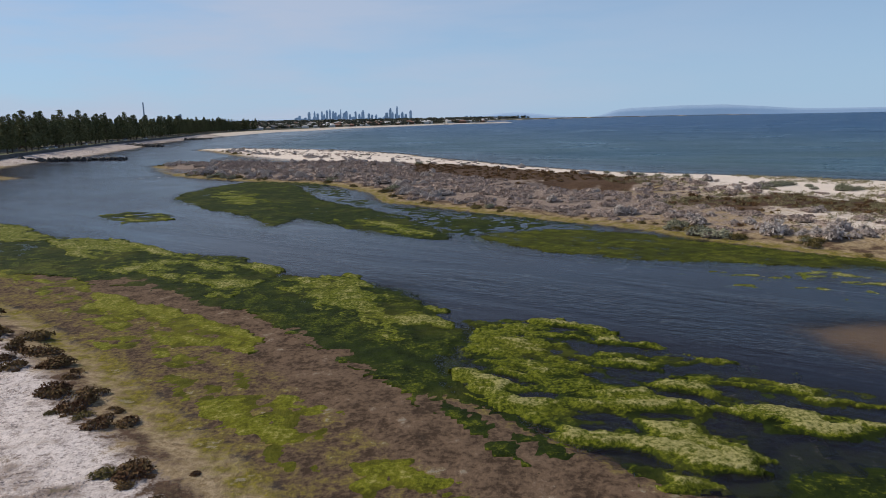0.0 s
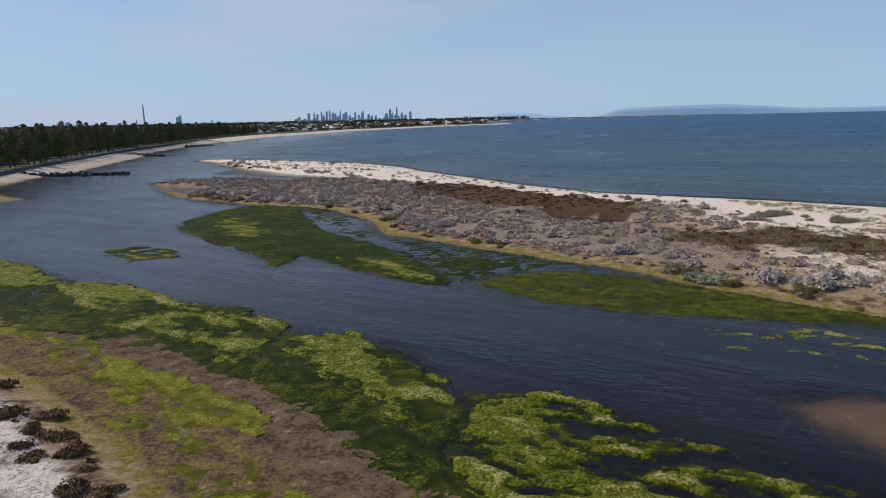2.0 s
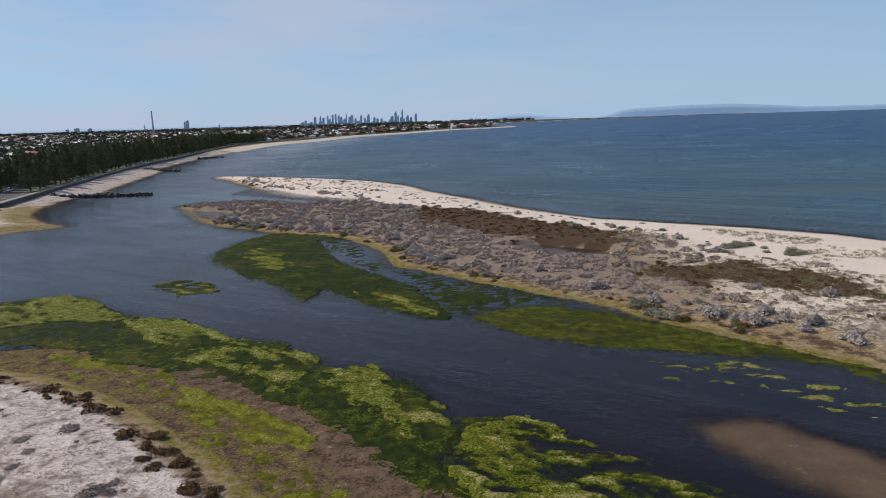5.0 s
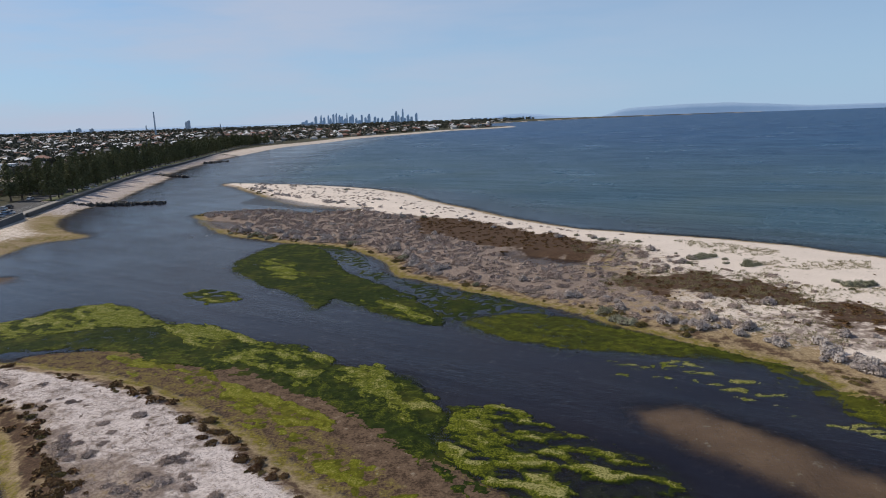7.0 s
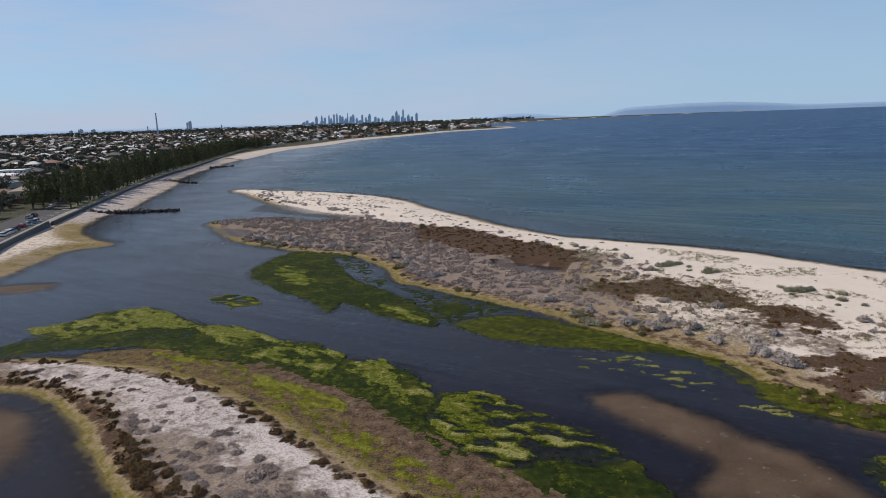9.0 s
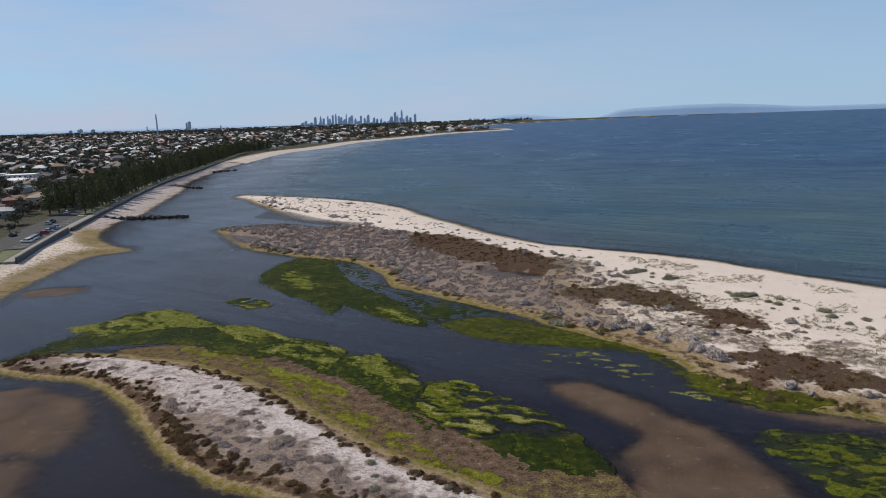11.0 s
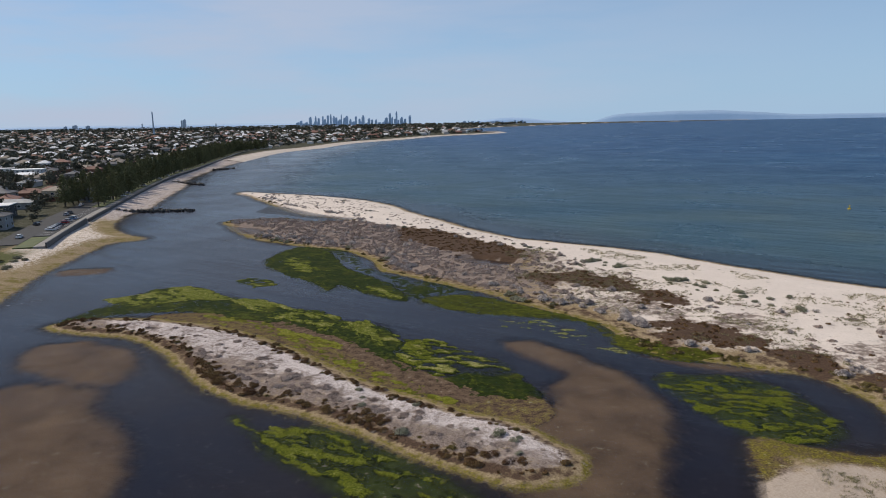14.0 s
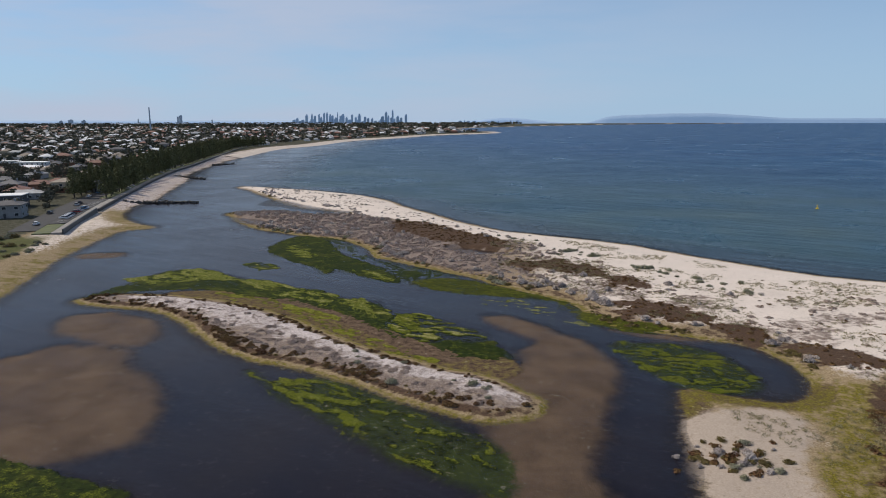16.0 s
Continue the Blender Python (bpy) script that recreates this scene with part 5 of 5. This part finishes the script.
GARDEN_LITE = cards(*(lambda o: (o * np.array([0.5, 0.5, 0.36]) * np.random.default_rng(9).uniform(0.75, 1.1, (38, 1)) + np.array([0, 0, 0.6]), o))((lambda q: q / np.linalg.norm(q, axis=1, keepdims=True))(np.random.default_rng(8).normal(size=(38, 3)))), 0.21, np.random.default_rng(10), 0.1, 0.8)
far_house, far_tree = [], []
n_house = n_tree = 0
y = 150.0
while y < 4500:
    cell = 20.0 if y < 900 else 27.0 if y < 1800 else 42.0 if y < 3000 else 60.0
    x = -0.80 * (y + 130) - 30
    x_end = float(np.interp(y, [150, 930, 1000, 1300, 1500, 1800, 2050, 2200, 2700, 3600, 5600], [-150, -290, -250, -205, -130, -40, 120, 180, 20, 350, 950])) - (38 if y < 1000 else 26)
    while x < x_end:
        jx, jy = x + r.uniform(-4, 4), y + r.uniform(-5, 5)
        street = (round(x / cell) % 5 == 0) or (round(y / cell) % 6 == 0)
        busy = np.hypot(STANDING[:, 0] - jx, STANDING[:, 1] - jy).min() < 17
        if not street and not busy and r.random() < 0.80:
            near_one = n_house < 200 and y < 575
            if near_one:
                place(kinds[int(r.choice(6, p=[0.26, 0.2, 0.18, 0.14, 0.08, 0.14]))], jx, jy, LAND - 0.02, float(r.choice([12, 102, 192, 282])) + r.normal() * 2)
                n_house += 1
            else:
                far_house.append((jx, jy, r.choice([12, 102]) * math.pi / 180, int(r.choice(5, p=[0.20, 0.20, 0.16, 0.22, 0.22]))))
        for _ in range(1 if street else 3):
            tx, ty = x + r.uniform(-cell / 2, cell / 2), y + r.uniform(-cell / 2, cell / 2)
            if np.hypot(STANDING[:, 0] - tx, STANDING[:, 1] - ty).min() < 12 or tx > x_end + 8 or r.random() < 0.30:
                continue
            if n_tree < 290 and y < 520:
                k = r.uniform(0.55, 1.15)
                place(garden[int(r.integers(3))], tx, ty, LAND - 0.05, r.uniform(0, 360), (k * 1.05, k * 1.05, k))
                n_tree += 1
            else:
                far_tree.append((tx, ty, r.uniform(3.8, 8.5) * (1 if y < 1800 else 1.35 if y < 3000 else 2.0)))
        x += cell
    y += cell
discard(*kinds)
far_house, far_tree = np.array(far_house), np.array(far_tree)
BODY = box(0, 0, -0.5, 14, 10, 3.9)
a, b, e = 7.6, 5.6, 2.2
CAP = (np.array([(-a, -b, 3.3), (a, -b, 3.3), (a, b, 3.3), (-a, b, 3.3), (-e, -0.1, 5.7), (e, -0.1, 5.7), (e, 0.1, 5.7), (-e, 0.1, 5.7)]), np.array([(0, 1, 5, 4), (1, 2, 6, 5), (2, 3, 7, 6), (3, 0, 4, 7), (4, 5, 6, 7), (0, 3, 2, 1)]))
lift = lambda x, y: far_rise(x, y) + LAND
for k in range(5):
    fh = far_house[far_house[:, 3] == k]
    n = len(fh)
    size = r.uniform(0.8, 1.25, n) * np.where(fh[:, 1] > 1800, 1.5, 1.0)
    wall_mat, roof_mat = (WALLS[2], WALLS[0], WALLS[3], WALLS[1], WALLS[1])[k], (ROOFS[1], ROOFS[0], ROOFS[2], ROOFS[3], ROOFS[4])[k]
    name = ("red-roofed", "tan-roofed", "dark-roofed", "white-roofed", "grey-roofed")[k]
    tagged(part("far_houses", scatter(BODY, fh[:, 0], fh[:, 1], lift(fh[:, 0], fh[:, 1]), size, fh[:, 2]), wall_mat), f"walls of distant {name} suburban houses", "houses", kind="stuff")
    tagged(part("far_roofs", scatter(CAP, fh[:, 0], fh[:, 1], lift(fh[:, 0], fh[:, 1]), size, fh[:, 2]), roof_mat), f"roofs of distant {name} suburban houses", "roofs", kind="stuff")
n = len(far_tree)
tagged(part("far_trees", scatter(GARDEN_LITE, far_tree[:, 0], far_tree[:, 1], lift(far_tree[:, 0], far_tree[:, 1]) - 0.5, far_tree[:, 2] * 1.15, r.uniform(0, 6.28, n), far_tree[:, 2]), GUM), "dark tree crowns across the distant suburb", "trees", kind="stuff")

for i in range(110):
    x, y = r.uniform(-225, -146), r.uniform(60, 280)
    if wall_side(x, max(y, 143)) < (24 if y > 138 else 14) or np.hypot(STANDING[:, 0] - x, STANDING[:, 1] - y).min() < 10:
        continue
    k = r.uniform(0.45, 0.85)
    place(garden[int(r.integers(3))], x, y, float(height_at(x, y)[0]) - 0.05, r.uniform(0, 360), (k * 1.2, k * 1.2, k))
discard(*garden)
far_coast = curve(COAST[17:26], closed=False, steps=10)
side_way = np.gradient(far_coast, axis=0)
side_way = np.stack([-side_way[:, 1], side_way[:, 0]], 1) / np.linalg.norm(side_way, axis=1, keepdims=True)
rim = np.stack([np.c_[far_coast + side_way * o, np.full(len(far_coast), z_)] for o, z_ in ((-6, -0.2), (-1, 0.5), (6, 1.6), (13, 2.75), (18, 2.2))], 1)
k_ = rim.shape[1]
beach_faces = np.array([(k_ * i + j, k_ * i + j + 1, k_ * i + k_ + j + 1, k_ * i + k_ + j) for i in range(len(far_coast) - 1) for j in range(k_ - 1)])
SAND = plain("far_sand", (0.42, 0.36, 0.30), (0.58, 0.51, 0.44), 0.08, 0.95, 0.2, 0.05)
tagged(part("beach", array_mesh("beach", rim.reshape(-1, 3), beach_faces), SAND), "long pale sand beach below the suburb", "beach", kind="structure")
# thicket and rough grass where the wall ends
for i in range(90):
    t = i / 90
    x, y = -124 - 34 * r.random() - 3 * t, 62 + 74 * t + r.normal() * 2
    if y > 128 and x > -140:
        continue
    k = r.uniform(1.0, 2.6)
    material, shapes, _, _ = BUSHES["coast_shrub"]
    ob = part("shore_bush", shapes[i % 2][0], material if i % 3 else OLIVE)
    part("stem", shapes[i % 2][1], TWIG, ob)
    ob.matrix_basis = pose(x, y, float(height_at(x, y)[0]) - 0.05, 0, 0, r.uniform(0, 360)) @ Matrix.Diagonal((k, k, k * 0.9, 1))
    tagged(ob, "dense grey-green bush on the sandy mainland shore", "shrub", group="bushes on the mainland shore")

# ---- things in the water and far away ----
YELLOW = plain("buoy_yellow", (0.75, 0.50, 0.03), (0.85, 0.60, 0.06), 2.0, 0.45, 0.0)
buoy = new("marker_buoy")
buoy.matrix_basis = pose(204.2, 220.2, 0)
part("float", tube([(0, 0, -0.4), (0, 0, 0.0), (0, 0, 0.45), (0, 0, 0.6)], [0.45, 0.75, 0.75, 0.3], 14), YELLOW, buoy)
part("mast", tube([(0, 0, 0.5), (0, 0, 1.7)], [0.14, 0.10], 8), YELLOW, buoy)
part("topmark", box(0, 0, 1.6, 0.5, 0.5, 0.45, 0.6), YELLOW, buoy)
tagged(buoy, "small yellow marker buoy floating in the bay", "buoy")

# bluish base colours of towers, stack and hills carry painted distance haze
HAZE_STEEL = plain("hazed_towers", (0.20, 0.27, 0.38), (0.30, 0.38, 0.48), 0.02, 0.5, 0.0, vary=0.25)
STACK = plain("hazed_concrete", (0.19, 0.22, 0.27), (0.27, 0.30, 0.35), 0.05)
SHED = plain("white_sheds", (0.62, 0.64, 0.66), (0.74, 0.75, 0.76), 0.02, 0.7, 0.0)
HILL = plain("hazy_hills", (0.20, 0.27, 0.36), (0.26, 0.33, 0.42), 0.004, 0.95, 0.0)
for m_, glow in ((HILL, (0.085, 0.150, 0.255, 1)), (HAZE_STEEL, (0.034, 0.062, 0.105, 1)), (STACK, (0.030, 0.050, 0.080, 1))):     # the far backdrop: emission stands in for the bright haze of the air
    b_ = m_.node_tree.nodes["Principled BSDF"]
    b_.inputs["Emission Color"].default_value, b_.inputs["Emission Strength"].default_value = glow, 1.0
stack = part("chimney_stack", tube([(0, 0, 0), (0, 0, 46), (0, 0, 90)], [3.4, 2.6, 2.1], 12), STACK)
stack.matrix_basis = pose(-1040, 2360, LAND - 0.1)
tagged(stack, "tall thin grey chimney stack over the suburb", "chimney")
for i, (dx, w, h_) in enumerate([(185, 15, 62), (168, 8, 55), (-80, 5, 40), (380, 6, 34), (-560, 14, 30), (-500, 22, 36), (-420, 18, 32)]):
    ob = part("tower_block", join(box(0, 0, -5, w, w, h_ + 5), box(w * 0.2, 0, h_, w * 0.4, w * 0.5, 4)), STACK)
    ob.matrix_basis = pose(-1770 + dx, 4090, float(far_rise(-1770 + dx, 4090)))
    tagged(ob, "hazy grey tower block on the horizon", "tower", group="tower blocks over the suburb")
for i in range(46):
    x, w = -2500 + 44 * i + r.normal() * 18, r.uniform(16, 70)
    ob = part("warehouse", join(box(0, 0, -4, w, 30, 11 + 6 * r.random()), box(0, 0, 9, w * 0.9, 20, 5, 0.8)), SHED)
    ob.matrix_basis = pose(x, 3950 + r.normal() * 60, float(far_rise(x, 3950)) + LAND)
    tagged(ob, "long white warehouse on the horizon", "warehouse", group="warehouses on the horizon")

# the city: metres across from the middle of the bay, height over the ground, width
SKYLINE = [(-972, 52, 16), (-906, 80, 17), (-869, 84, 12), (-848, 70, 14), (-819, 84, 12), (-803, 60, 16), (-782, 92, 13), (-762, 97, 12), (-741, 82, 17), (-724, 74, 14), (-699, 58, 16),
           (-687, 95, 8), (-666, 70, 14), (-650, 84, 20), (-625, 58, 16), (-584, 80, 13), (-559, 60, 15), (-534, 84, 20), (-493, 62, 16), (-472, 52, 16), (-443, 52, 16), (-369, 66, 20),
           (-344, 100, 17), (-328, 70, 14), (-307, 56, 16), (-297, 114, 12), (-262, 68, 20), (-237, 54, 16), (-204, 80, 17)]


def city_tower(x, y, h_, w, setback):
    base = new("skyscraper")
    base.matrix_basis = pose(x, y, float(far_rise(x, y)))
    h_ *= 0.86
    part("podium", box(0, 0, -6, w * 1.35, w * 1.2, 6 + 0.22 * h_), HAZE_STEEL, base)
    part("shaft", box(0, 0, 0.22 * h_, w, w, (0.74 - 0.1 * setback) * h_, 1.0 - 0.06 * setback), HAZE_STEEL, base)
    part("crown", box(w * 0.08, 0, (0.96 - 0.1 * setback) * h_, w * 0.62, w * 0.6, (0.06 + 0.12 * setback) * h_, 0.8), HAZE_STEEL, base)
    return tagged(base, "hazy blue-grey city skyscraper on the horizon", "skyscraper", group="city skyline")


for i, (x, h_, w) in enumerate(SKYLINE):
    city_tower(x, 4640 + 3 * (i % 5), h_, w, i % 3 / 2)
for i in range(46):
    city_tower(-1010 + 870 * r.random(), 4670 + 20 * r.random(), r.uniform(16, 46), r.uniform(12, 24), 0)
for i in range(26):
    city_tower(60 + 620 * r.random(), 4690, r.uniform(10, 30), r.uniform(10, 22), 0)
part_x = r.uniform(-100, 1.0, 900) + 3200 * r.random(900) ** 1.4
low = scatter(box(0, 0, -3, 1, 0.6, 1), part_x, np.full(900, 4600.0) - 0.02 * part_x, far_rise(part_x, np.full(900, 4600.0)), r.uniform(8, 34, 900), np.zeros(900), r.uniform(6, 22, 900) * np.interp(part_x, [0, 1200, 3200], [1.3, 1.0, 0.6]))
tagged(part("far_shore_buildings", low, SHED), "tiny pale buildings along the far shore", "buildings", kind="stuff")


def hills(x0, x1, peak, y, seed):
    """A long ridge far across the bay."""
    xs_ = np.linspace(x0, x1, 90)
    t = (xs_ - x0) / (x1 - x0)
    top = peak(t) * (0.82 + 0.36 * fbm(xs_, 0 * xs_, 420, 5, seed)) + 4
    v = np.concatenate([np.stack([xs_, np.full(90, y - 60.0), np.full(90, -4.0) + far_rise(xs_, np.full(90, y)) * 0.98], 1), np.stack([xs_, np.full(90, y - 25.0), far_rise(xs_, np.full(90, y)) + top * 0.55], 1),
                        np.stack([xs_, np.full(90, float(y)), far_rise(xs_, np.full(90, y)) + top], 1), np.stack([xs_, np.full(90, y + 30.0), np.full(90, -10.0)], 1)])
    f = np.array([(90 * k + i, 90 * k + i + 1, 90 * k + 91 + i, 90 * k + 90 + i) for k in range(3) for i in range(89)])
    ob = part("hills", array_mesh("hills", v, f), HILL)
    return tagged(ob, "pale blue hazy hills across the bay", "hills", kind="structure")


bump_ = lambda t, c, w: np.exp(-((t - c) / w) ** 2)
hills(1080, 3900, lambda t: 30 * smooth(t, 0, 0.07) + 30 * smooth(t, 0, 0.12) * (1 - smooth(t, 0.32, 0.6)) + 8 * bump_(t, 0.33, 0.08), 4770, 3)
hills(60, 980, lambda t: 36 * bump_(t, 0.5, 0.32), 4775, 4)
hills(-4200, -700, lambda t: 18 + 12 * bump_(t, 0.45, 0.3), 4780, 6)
